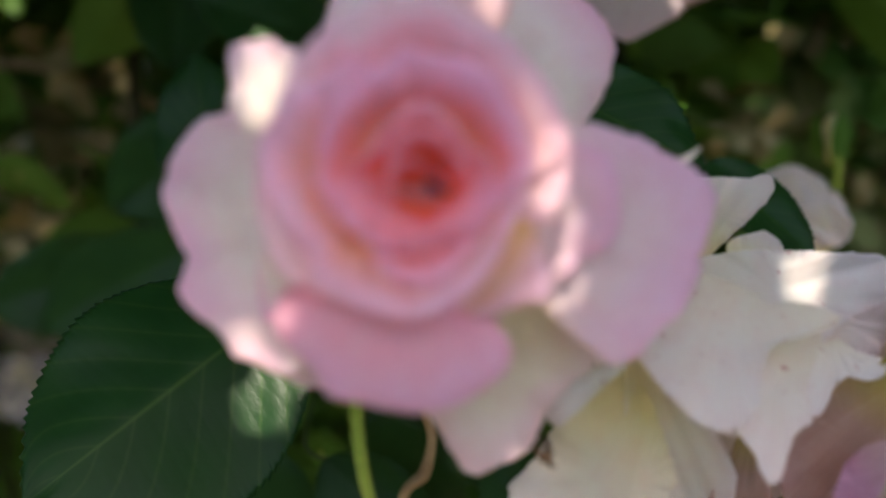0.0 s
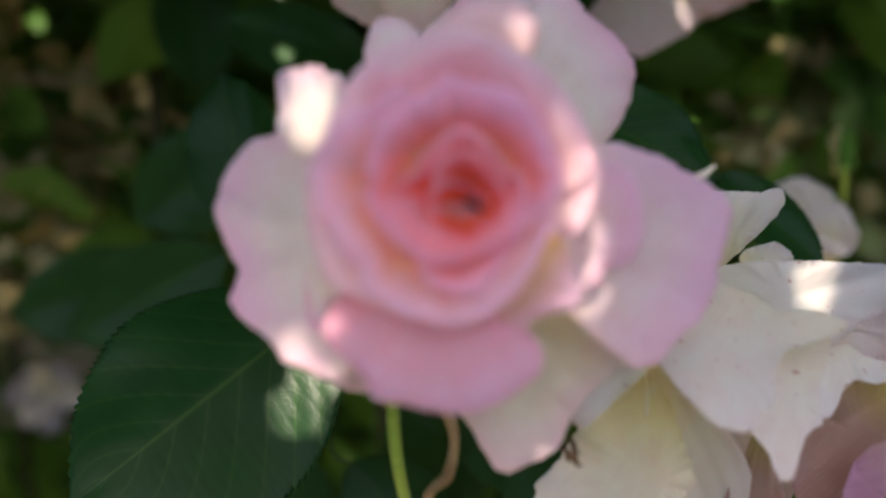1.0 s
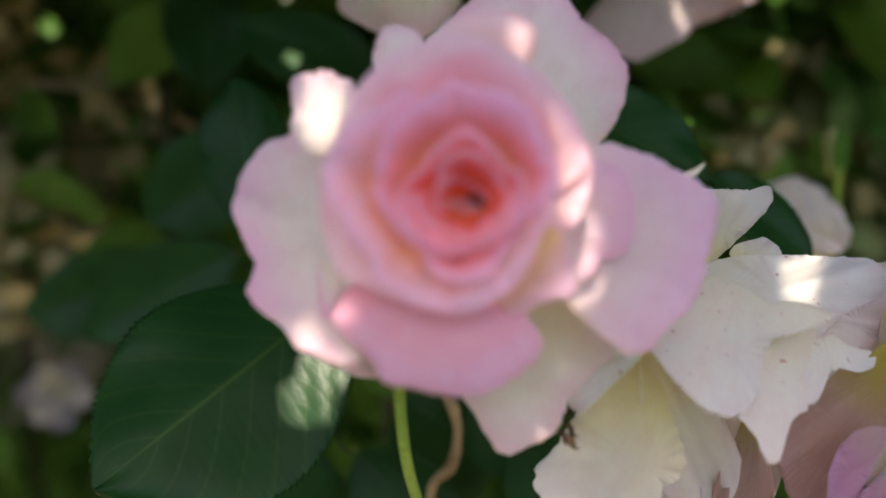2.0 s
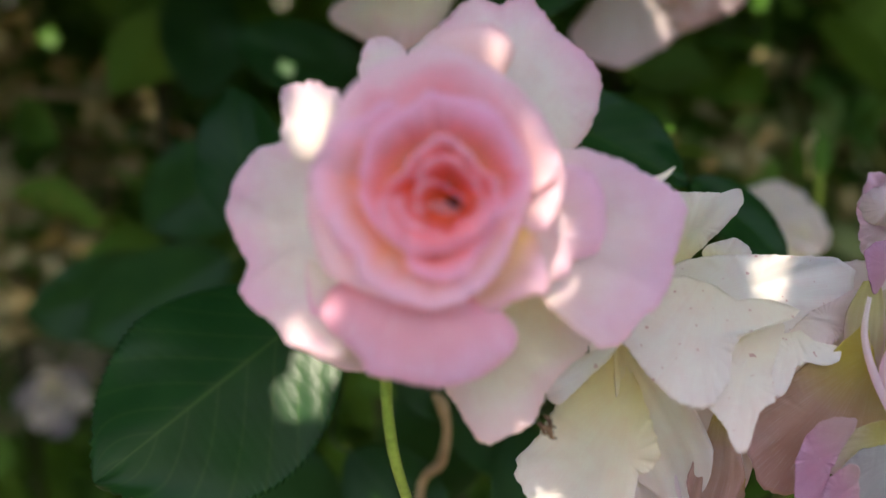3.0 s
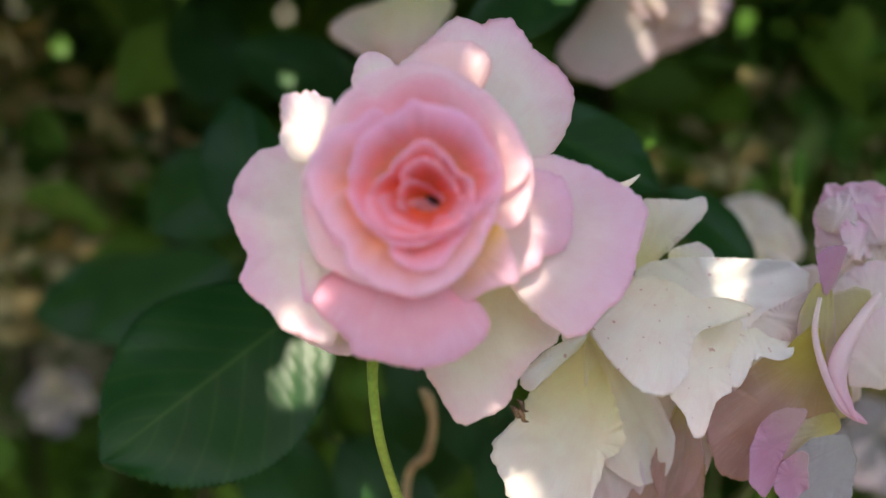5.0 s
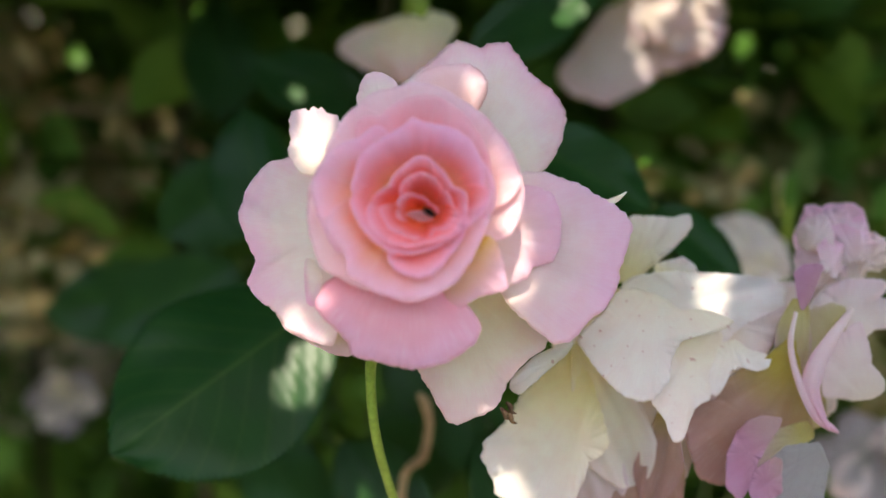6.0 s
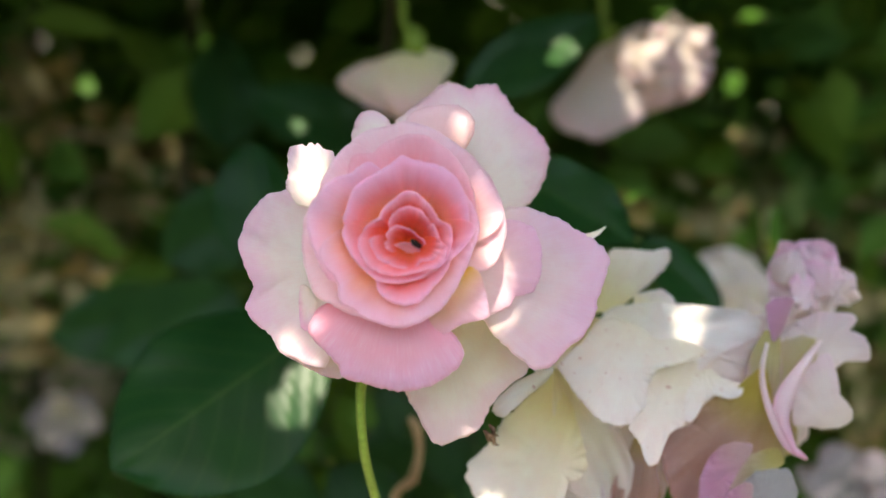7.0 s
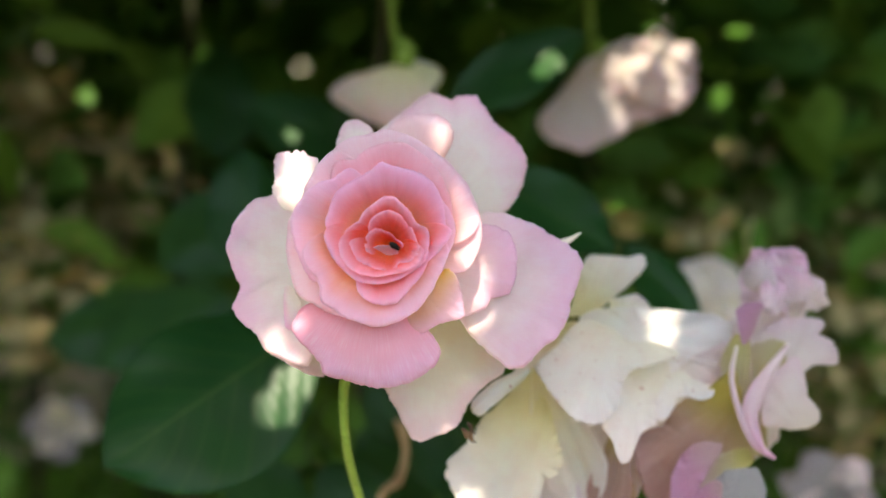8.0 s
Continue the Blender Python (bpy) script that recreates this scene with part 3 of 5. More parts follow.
petal(main_rose, SUNNY, (-28.1, -30.1, -16.5), (10.7, 10.5, 10.7, 9.5, 8.9, 8.7, 8.8, 9.2, 9.0, 8.7, 8.8, 9.2, 9.8, 10.9, 12.7, 13.7, 12.5, 10.9, 9.1, 8.0, 7.5, 7.3, 7.4, 7.6, 8.3, 9.3, 10.3, 11.8, 11.5, 11.8, 12.4, 11.2), (0.1, 0.25), 1, 55, 0.3, 0, 7, 0)
petal(main_rose, GUARD, (-31.0, -17.9, -12.5), (2.8, 3.1, 3.3, 3.4, 3.7, 4.5, 6.0, 6.7, 4.5, 3.1, 2.5, 2.2, 2.0, 2.0, 2.1, 2.4, 3.0, 4.3, 6.5, 7.1, 4.6, 3.5, 3.0, 2.7, 2.7), (-0.2, 0), 0.5, 24, 0.2, 0, 8, 0)
petal(main_rose, LILAC, (25.9, -6.0, -8.0), (12.0, 12.3, 12.9, 13.1, 13.7, 14.6, 14.1, 13.9, 13.5, 13.4, 13.0, 12.3, 11.9, 11.9, 11.8, 11.3, 11.1, 11.2, 11.6, 12.4, 12.4, 12.2, 12.4, 13.0, 14.0, 14.2, 14.6, 15.4, 13.8, 12.9, 12.1, 10.2, 10.7, 11.6, 12.5, 12.1, 12.1, 12.0), (-0.2, 0.1), -0.5, 175, 0.4, 0.5, 9, 0)
petal(main_rose, PALE, (7.7, 31.5, -15.0), (10.2, 11.4, 12.2, 12.4, 12.1, 11.8, 10.8, 10.3, 9.9, 9.9, 10.0, 10.4, 10.8, 10.7, 11.0, 10.4, 9.9, 9.8, 10.2, 10.9, 12.2, 11.5, 11.2, 11.4, 12.1, 10.3, 9.3, 8.8, 8.6, 8.6, 8.8, 9.3), (0, 0.1), -2, 267, 0.2, 1.2, 10, 0)
petal(main_rose, LOWER, (-6.7, -26.5, 4.0), (20.1, 18.1, 16.0, 14.6, 13.8, 13.4, 13.3, 13.0, 12.6, 12.6, 13.0, 13.7, 15.0, 16.4, 17.2, 18.5, 20.6, 21.7, 22.2, 20.1, 17.6, 15.9, 15.0, 15.9, 14.8, 13.5, 13.0, 12.9, 13.2, 13.7, 14.6, 15.1, 15.9, 17.3, 18.5, 20.0, 21.4, 21.9), (0, -0.1), -2, 83, 0.5, 1, 11, 0)
petal(main_rose, GOLDBASE, (13.6, -16.4, 6.5), (7.8, 7.7, 7.8, 8.1, 8.5, 9.2, 10.2, 10.9, 11.0, 8.6, 7.2, 6.4, 5.7, 5.3, 5.0, 4.8, 4.9, 5.0, 5.3, 5.8, 6.6, 8.1, 11.2, 12.8, 12.3, 10.4, 8.6, 7.0, 6.0, 5.4, 5.3, 5.4, 5.6, 6.0, 6.7, 7.8, 8.7, 8.1), (0.4, 0.1), -0.5, 130, 0.3, 0.4, 12, 0)
cup_petal(main_rose, PALE, (-0.7, 1.9, 5.0), 10, 136, (27.7, 27.8, 27.9, 28.0, 28.2, 28.3, 28.5, 28.7, 28.9, 29.1, 29.4, 29.7, 30.1, 30.7, 31.3, 31.9, 32.3, 32.5, 32.1, 31.7, 31.7, 31.7, 31.2, 30.7, 30.3, 29.9, 29.5), 5, 13, (0, -0.05), 1, 0.5, 13, 1)
cup_petal(main_rose, PALE, (-0.6, 1.9, 6.0), 120, 238, (31.0, 30.4, 29.8, 29.2, 28.6, 28.1, 27.5, 28.0, 28.4, 28.9, 28.9, 29.0, 29.0, 29.2, 29.3, 29.4, 29.5, 29.6, 28.5, 27.4, 26.8, 26.2, 25.7), 5, 13, (0, 0), 1, 0.5, 14, 1)
cup_petal(main_rose, PALE, (-0.9, 2.0, 2.0), -25, 61, (22.7, 24.5, 25.7, 26.2, 26.8, 27.2, 27.6, 27.9, 28.1, 28.2, 28.3, 28.4, 28.5, 28.7, 28.8, 28.8, 28.8, 28.8, 28.9), 5, 12, (0, 0), 0.8, 0.4, 15, 1)
cup_petal(main_rose, CORAL, (-0.5, 1.9, 8.5), -6, 149, (17.1, 17.6, 18.1, 18.6, 19.1, 19.6, 20.1, 20.8, 21.5, 22.2, 22.9, 23.6, 24.3, 25.0, 25.7, 26.3, 27.0, 27.7, 28.4, 28.5, 28.6, 28.2, 27.7, 27.0, 26.2, 25.1, 25.9, 26.9, 26.3, 24.5, 22.8, 22.2, 21.8, 21.4), 4, 12, (0, 0), 0.8, 0.3, 16, 1)
cup_petal(main_rose, FRONT, (-0.4, 1.9, 9.5), 120, 204, (23.7, 23.5, 23.4, 23.5, 24.5, 25.6, 26.1, 26.5, 26.8, 27.2, 27.5, 27.9, 28.2, 27.9, 27.4, 26.8, 26.3, 25.9, 25.4, 25.0, 24.8, 24.6, 24.4), 4, 12, (0, 0), 0.8, 0.3, 17, 1)
cup_petal(main_rose, FRONT, (-0.2, 1.9, 14.0), 179, 359, (23.4, 23.7, 24.0, 23.9, 23.6, 22.9, 22.1, 22.4, 22.8, 24.2, 25.1, 24.4, 24.1, 24.4, 24.5, 24.2, 24.0, 24.1, 24.4, 24.3, 23.7, 23.1, 22.7, 22.2, 21.7, 21.2, 20.7, 20.1, 19.5, 19.0, 18.6, 18.1, 17.7, 17.5, 17.5, 17.5, 17.5, 17.5, 17.7, 18.0, 18.2), 4, 13, (0, 0.05), 1, 0.25, 18, 1)
cup_petal(main_rose, FRONT, (-0.3, 1.9, 11.5), -29, 64, (15.5, 16.0, 16.5, 17.0, 17.5, 18.0, 18.5, 18.9, 19.3, 19.6, 19.7, 19.8, 19.9, 19.8, 19.7, 19.6, 19.5, 19.8, 20.1, 20.3, 20.4, 20.4, 20.5), 3.5, 12, (0, 0), 0.8, 0.3, 19, 1)
cup_petal(main_rose, BOWL, (-0.1, 1.9, 14.7), -126, 11, (15.0, 15.7, 16.4, 16.9, 17.2, 17.6, 17.7, 17.8, 17.9, 17.8, 17.7, 17.5, 17.3, 16.7, 16.1, 15.5, 14.9, 14.3, 14.2, 14.0, 13.8, 13.6, 13.5, 13.3, 13.1, 12.9, 12.8, 13.0, 13.6, 14.2, 14.8, 15.3, 15.9, 16.7, 17.5, 18.2, 19.0), 3.5, 11, (0, 0.02), 0.7, 0.2, 20, 1)
cup_petal(main_rose, BOWL, (-0.2, 1.9, 13.0), -14, 169, (14.8, 15.1, 15.4, 15.8, 16.1, 16.4, 16.8, 17.1, 17.5, 17.8, 18.2, 18.6, 19.2, 19.7, 20.2, 20.6, 20.9, 21.1, 21.4, 21.3, 21.2, 21.1, 21.1, 21.2, 21.2, 21.8, 22.4, 21.3, 20.5, 20.1, 19.7, 19.7, 19.7, 19.7, 19.7, 19.7, 19.6, 19.5, 19.2, 18.8, 18.4, 18.2, 18.4, 18.6, 18.8), 3.5, 12, (0, 0), 0.8, 0.2, 21, 1)
cup_petal(main_rose, BOWL, (-0.1, 1.9, 16.0), 168, 348, (18.7, 18.0, 17.3, 16.6, 16.2, 15.8, 15.3, 15.0, 14.7, 14.3, 14.1, 13.9, 13.6, 13.3, 12.9, 12.5, 12.2, 12.0, 11.7, 11.5, 11.3, 11.2, 11.1, 11.0, 10.9, 11.0, 11.2, 11.3, 11.4, 11.6, 11.9, 12.3, 12.6, 12.9), 3.5, 12, (0, 0.03), 0.8, 0.2, 22, 1)
cup_petal(main_rose, HEART, (-0.1, 1.9, 15.5), -22, 173, (11.4, 11.5, 11.6, 11.7, 11.8, 11.8, 11.9, 11.9, 11.9, 11.7, 11.0, 10.2, 9.8, 9.8, 9.9, 10.0, 10.3, 10.5, 10.8, 11.0, 11.3, 11.6, 12.1, 12.5, 12.7, 12.7, 12.7, 12.2, 11.8, 11.3, 11.0, 10.8, 10.7, 10.6, 10.4, 10.2, 9.9, 9.6, 9.7, 10.2, 10.7, 11.2, 11.9, 12.6, 13.3), 3, 9, (0, 0), 0.5, 0.15, 23, 1)
cup_petal(main_rose, HEART, (0.0, 1.8, 17.8), 171, 350, (13.2, 13.2, 13.2, 13.2, 13.1, 12.8, 12.6, 12.3, 11.8, 11.3, 10.7, 10.4, 10.1, 9.8, 9.4, 9.1, 9.1, 9.2, 9.3, 9.5, 9.9, 10.3, 10.7, 10.9, 10.8, 10.8, 10.7), 2.5, 9.5, (0, 0), 0.5, 0.15, 24, 1)
cup_petal(main_rose, HEART, (0.4, 0.6, 14.0), -15, 137, (8.5, 8.2, 8.0, 8.0, 8.5, 9.0, 9.6, 10.0, 9.7, 9.1, 8.3), 2, 7, (0, 0), 0.4, 0.15, 25, 1)
cup_petal(main_rose, HEART, (0.6, 0.6, 16.6), 175, 272, (11.0, 10.7, 10.4, 9.6, 8.7, 7.9, 7.6, 7.2, 6.9, 6.9, 7.5), 2, 6, (0, 0), 0.4, 0.1, 26, 1)
cup_petal(main_rose, HEART, (0.6, 0.6, 17.0), -88, -4, (7.5, 6.9, 6.2, 5.6, 5.6, 6.4, 7.1, 7.8, 8.4, 8.6, 8.9), 2, 6, (0, 0), 0.4, 0.1, 27, 1)
cup_petal(main_rose, HEART, (0.5, 0.6, 15.0), 0, 200, (4.4, 4.0, 3.7, 3.3, 3.0, 2.7, 2.9, 3.1, 3.4, 3.6, 3.9, 4.1, 4.7, 5.5, 6.2, 6.5, 6.8, 6.9, 7.1, 7.1, 6.9, 6.6, 6.4), 1.5, 5.5, (0, 0), 0.3, 0.1, 28, 1)
petal(main_rose, TONGUE, (-1.1, -1.2, 12.8), (4.2, 4.0, 3.1, 2.8, 2.4, 2.1, 2.1, 2.1, 2.3, 2.5, 2.8, 3.5, 3.9, 4.5, 3.5, 2.9, 2.6, 2.2, 2.0, 2.0, 2.1, 2.3, 2.7, 3.1, 3.9), (0.1, 0.3), 1, 273, 0.1, 0, 29, 0)

white_rose = bloom("drooping white rose with cream base and small red freckles", 0.0517, -0.0464, 0.3350)
petal(white_rose, CREAM, (7.0, 34.4, -22.0), (11.0, 14.2, 17.1, 17.7, 12.6, 11.2, 10.3, 9.9, 9.8, 10.1, 10.8, 10.7, 10.0, 9.8, 9.5, 9.4, 9.6, 10.3, 11.6, 13.8, 18.0, 15.4, 13.2, 11.3, 9.4, 8.3, 7.7, 7.4, 7.4, 7.6, 8.2, 9.2), (0, 0), -1, 240, 0.80, 0.3, 1, 0)
petal(white_rose, CREAM, (15.9, 25.7, -19.0), (7.3, 6.8, 5.9, 5.4, 5.2, 4.4, 4.0, 3.9, 4.1, 4.4, 5.2, 6.4, 7.2, 6.9, 6.0, 5.6, 5.6, 5.1, 4.3, 3.9, 3.8, 3.9, 4.4, 5.3, 7.3), (0, 0), 0, 240, 0.53, 0, 2, 0)
petal(white_rose, CREAM, (15.0, -3.0, -25.0), (28.7, 33.6, 30.7, 27.3, 22.9, 20.4, 19.0, 18.5, 18.7, 19.3, 20.1, 21.8, 24.9, 27.2, 29.0, 32.3, 28.5, 25.3, 23.6, 22.1, 21.3, 21.4, 22.3, 24.1, 26.9, 23.2, 21.2, 20.2, 20.2, 21.2, 23.2, 25.9), (0, -0.2), 0, 129, 0.80, 0, 3, 0)
petal(white_rose, WHITE, (22.2, 13.6, -14.0), (29.0, 30.0, 26.9, 21.0, 17.1, 14.7, 13.2, 12.2, 11.7, 11.6, 11.7, 12.1, 12.8, 14.1, 16.2, 18.9, 22.9, 25.9, 27.2, 28.5, 28.4, 24.6, 22.2, 18.2, 15.3, 13.5, 12.4, 11.7, 11.4, 11.5, 11.8, 12.6, 13.8, 15.7, 19.0, 24.3, 24.4, 25.5), (0, -0.2), 0.5, 184, 1.33, 0.3, 4, 0)
petal(white_rose, BLUSHWHITE, (42.1, 5.5, -10.0), (6.8, 9.4, 13.9, 13.5, 9.7, 7.1, 5.8, 5.2, 5.0, 5.1, 5.6, 6.6, 7.9, 10.0, 14.0, 11.4, 10.2, 9.1, 7.8, 7.3, 6.4, 5.6, 5.3, 5.4, 5.9), (0, 0), 0.5, 166, 1.06, 0, 5, 0)
petal(white_rose, SHADED_BLUSH, (1.4, -44.5, -11.0), (15.1, 16.4, 17.3, 17.8, 15.6, 13.7, 14.1, 15.6, 18.3, 17.3, 16.7, 15.2, 14.1, 15.4, 18.4, 15.3), (0, 0), 0, 78, 1.06, 0, 6, 0)
petal(white_rose, WHITE, (30.1, -3.3, -3.0), (12.3, 12.5, 9.4, 7.7, 6.8, 6.7, 6.8, 7.1, 7.3, 6.9, 6.7, 6.8, 7.0, 7.0, 6.7, 6.6, 6.7, 7.0, 7.2, 7.5, 8.0, 8.9, 10.0, 10.9, 12.3, 10.9, 3.5, 2.8, 2.3, 2.1, 2.0, 2.0, 2.1, 2.1, 2.3, 2.6, 8.2, 10.9), (0, -0.5), 0.5, 91, 0.80, 0.3, 7, 0)
petal(white_rose, CREAM, (-20.8, -27.1, 2.0), (10.0, 10.2, 10.3, 10.6, 11.0, 11.6, 12.8, 14.3, 16.4, 20.0, 25.0, 32.3, 28.3, 25.6, 23.9, 23.0, 22.7, 22.8, 22.6, 22.8, 23.6, 25.9, 29.6, 30.2, 29.6, 29.3, 29.6, 27.2, 25.5, 24.4, 23.7, 22.1, 19.0, 14.0, 11.5, 9.0, 7.5, 6.8, 6.8, 7.2, 7.8, 8.6, 9.2, 9.7), (0.05, -0.2), 1.5, 72, 1.9, 0, 8, 1.5)
fan_petal(white_rose, CREAM, ((-20.0, 5.0, -2.0), (-14.0, -10.0, -3.5), (-6.0, -28.0, -5.5), (0.0, -44.0, -9.0)), (3.0, 9.0, 11.0, 9.0), (2.0, 8.0, 12.0, 10.0), 0.25, 1.5, 0.9, 1.6, 0.8, 9)
fan_petal(white_rose, BLUSHWHITE, ((0.0, -8.0, -10.0), (4.0, -20.0, -11.0), (8.0, -33.0, -12.0), (11.0, -48.0, -15.0)), (4.0, 8.0, 11.0, 10.0), (4.0, 8.0, 11.0, 9.0), 0.25, 1.0, 0.8, 1.5, 0.8, 20)
fan_petal(white_rose, SHADED_BLUSH, ((10.0, -18.0, -6.0), (9.0, -27.0, -7.0), (7.0, -37.0, -8.0), (4.0, -50.0, -11.0)), (3.0, 5.0, 8.0, 7.0), (3.0, 6.0, 8.0, 6.0), 0.25, 1.0, 1.0, 1.6, 1.4, 21)
fan_petal(white_rose, BLUSHWHITE, ((-18.0, -18.0, -7.0), (-16.0, -30.0, -8.0), (-13.0, -42.0, -9.0), (-11.0, -54.0, -12.0)), (5.0, 8.0, 10.0, 9.0), (5.0, 9.0, 10.0, 8.0), 0.25, 1.0, 0.8, 1.5, 0.8, 19)
petal(white_rose, WHITE, (14.0, -7.6, 3.0), (6.9, 7.1, 8.0, 9.2, 12.3, 18.8, 19.8, 17.3, 15.5, 13.6, 11.9, 10.7, 9.7, 8.7, 8.0, 7.6, 7.3, 7.1, 7.1, 7.2, 7.5, 8.0, 8.7, 9.8, 11.6, 13.3, 13.3, 13.5, 14.1, 16.1, 17.8, 16.4, 10.3, 8.0, 7.2, 7.1, 7.1, 7.3, 7.6, 8.2, 7.9, 7.4, 7.1, 6.9), (0, -0.8), 1, 64, 1.06, 0.3, 10, 0)
petal(white_rose, WHITE, (-0.5, 5.7, 6.0), (13.5, 30.1, 26.0, 20.8, 15.9, 15.3, 15.0, 15.0, 14.9, 15.0, 15.5, 15.8, 15.5, 15.4, 15.3, 14.4, 13.9, 13.6, 14.0, 15.1, 16.6, 18.5, 20.0, 18.9, 17.9, 17.2, 16.9, 16.6, 16.6, 17.0, 17.2, 17.0, 17.1, 16.9, 15.7, 14.5, 13.8, 12.6, 11.4, 10.6, 10.4, 10.3, 10.5, 11.4), (0, -0.7), -1, 62, 1.90, 0.5, 11, 0)
petal(white_rose, WHITE, (-34.1, -0.4, 16.0), (4.6, 6.1, 9.5, 13.5, 9.2, 6.6, 5.1, 4.3, 3.8, 3.5, 3.3, 3.2, 3.1, 3.2, 3.5, 4.0, 4.8, 6.3, 8.6, 10.3, 10.5, 9.9, 6.2, 4.7, 3.9, 3.4, 3.1, 3.0, 3.0, 3.1, 3.3, 3.8), (0, 0), -1.5, 24, 0.53, 0.5, 12, 0)
petal(white_rose, CREAM, (-10.7, 0.9, -17.0), (13.0, 14.5, 17.7, 23.7, 21.3, 20.5, 18.0, 15.5, 14.5, 14.4, 14.0, 14.2, 15.5, 15.3, 15.6, 17.0, 20.1, 20.8, 20.8, 18.7, 15.1, 13.4, 12.8, 12.7, 12.5), (0, -0.2), 0, 62, 0.53, 0, 13, 0)

blush_rose = bloom("loose blush and cream rose with pink petal rims", 0.1092, -0.0498, 0.3450)
petal(blush_rose, ROSYWHITE, (16.3, 36.0, -23.0), (11.1, 11.1, 11.3, 12.2, 14.4, 15.2, 15.7, 15.9, 16.1, 14.8, 14.3, 14.4, 14.2, 13.7, 15.6, 16.5, 14.8, 13.6, 12.5, 11.6, 11.1, 10.8, 10.8, 11.0, 11.1, 11.6, 12.3, 13.3, 15.0, 16.6, 16.6, 16.8, 17.5, 16.7, 15.1, 14.0, 13.4, 12.6, 12.1, 11.8, 11.6, 11.2, 11.1, 11.2), (0, 0), 1, 288, 2.04, 0, 1, 0)
petal(blush_rose, ROSYWHITE, (8.3, 33.7, -17.0), (7.4, 7.2, 7.4, 7.9, 8.8, 10.5, 10.4, 10.6, 11.2, 12.5, 12.3, 10.3, 9.1, 8.3, 7.3, 6.8, 6.6, 6.6, 6.9, 7.5, 8.7, 9.7, 11.0, 13.3, 13.2, 11.0, 9.8, 8.5, 7.7, 7.3, 7.2, 7.4), (0.3, 0), 1, 303, 1.36, 0, 2, 0)
petal(blush_rose, BLUSHWHITE, (-3.0, -4.8, -21.0), (23.5, 26.0, 26.3, 28.3, 29.2, 29.0, 28.1, 26.1, 25.8, 24.1, 23.9, 25.3, 25.4, 25.5, 27.3, 26.4, 26.8, 28.1, 27.6, 28.8, 27.7, 25.9, 25.8, 23.5, 22.8), (0, 0), 0, 358, 0.51, 0, 3, 0)
petal(blush_rose, BLUSHWHITE, (16.5, 14.0, -7.0), (16.0, 14.9, 12.5, 10.6, 14.9, 14.5, 13.1, 12.1, 11.5, 11.3, 11.4, 11.4, 11.3, 11.5, 12.0, 12.4, 12.8, 13.7, 14.5, 15.6, 17.2, 16.5, 15.2, 14.4, 14.1, 13.9, 12.2, 11.2, 10.6, 10.3, 10.3, 9.8, 9.6, 9.6, 10.0, 12.7, 17.9, 17.5), (0, 0), 1, 257, 0.85, 0, 4, 0)
petal(blush_rose, SHADED_BUTTER, (-0.2, -5.7, -6.0), (7.0, 7.8, 9.2, 11.8, 20.1, 25.4, 24.8, 22.4, 20.1, 16.3, 13.3, 11.6, 10.6, 10.2, 10.1, 10.5, 11.4, 13.2, 16.5, 19.3, 20.6, 22.4, 20.9, 20.4, 20.6, 19.5, 18.9, 13.6, 10.0, 8.1, 7.1, 6.6), (0, 0), 1.5, 343, 0.51, 0, 5, 0)
petal(blush_rose, SHADED_ROSY, (-2.3, 25.2, 4.0), (3.5, 4.0, 5.0, 7.3, 7.1, 6.4, 6.0, 5.9, 5.5, 5.3, 5.5, 4.5, 4.0, 3.9, 4.0, 4.3, 5.2, 6.5, 9.1, 6.8, 5.1, 4.1, 3.5, 3.3, 3.3), (0, 0), 0, 335, 0.17, 0, 6, 0)
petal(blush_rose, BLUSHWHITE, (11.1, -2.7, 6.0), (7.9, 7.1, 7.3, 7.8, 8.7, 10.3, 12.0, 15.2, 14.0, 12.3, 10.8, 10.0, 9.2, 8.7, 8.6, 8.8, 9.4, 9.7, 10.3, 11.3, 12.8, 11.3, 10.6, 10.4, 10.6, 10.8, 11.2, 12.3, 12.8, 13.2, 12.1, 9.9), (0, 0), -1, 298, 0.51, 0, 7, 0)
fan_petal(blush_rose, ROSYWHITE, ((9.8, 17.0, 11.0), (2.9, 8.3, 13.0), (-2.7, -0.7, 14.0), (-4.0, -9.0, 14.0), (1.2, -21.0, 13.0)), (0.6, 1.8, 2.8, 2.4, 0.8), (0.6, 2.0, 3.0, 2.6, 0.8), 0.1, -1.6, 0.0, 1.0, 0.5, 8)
petal(blush_rose, SHADED_BLUSH, (-20.8, -18.8, 4.0), (19.3, 18.9, 18.8, 19.2, 20.0, 21.4, 23.4, 26.5, 29.7, 23.9, 19.2, 18.6, 17.8, 17.0, 16.4, 15.4, 14.8, 13.7, 13.3, 15.3, 18.3, 20.3, 22.0, 21.7, 21.9, 22.4, 23.1, 24.3, 25.2, 24.6, 24.6, 22.6, 21.3, 19.7, 16.6, 14.6, 14.0, 14.7, 15.8, 17.4, 18.5, 19.4, 21.0, 20.2), (0, 0.1), 1, 50, 0.85, 0, 9, 0)
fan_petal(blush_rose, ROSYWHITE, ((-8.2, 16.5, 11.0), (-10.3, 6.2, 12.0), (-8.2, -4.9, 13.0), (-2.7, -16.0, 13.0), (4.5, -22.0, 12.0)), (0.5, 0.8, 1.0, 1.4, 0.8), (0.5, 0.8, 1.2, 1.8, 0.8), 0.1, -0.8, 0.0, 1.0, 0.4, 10)
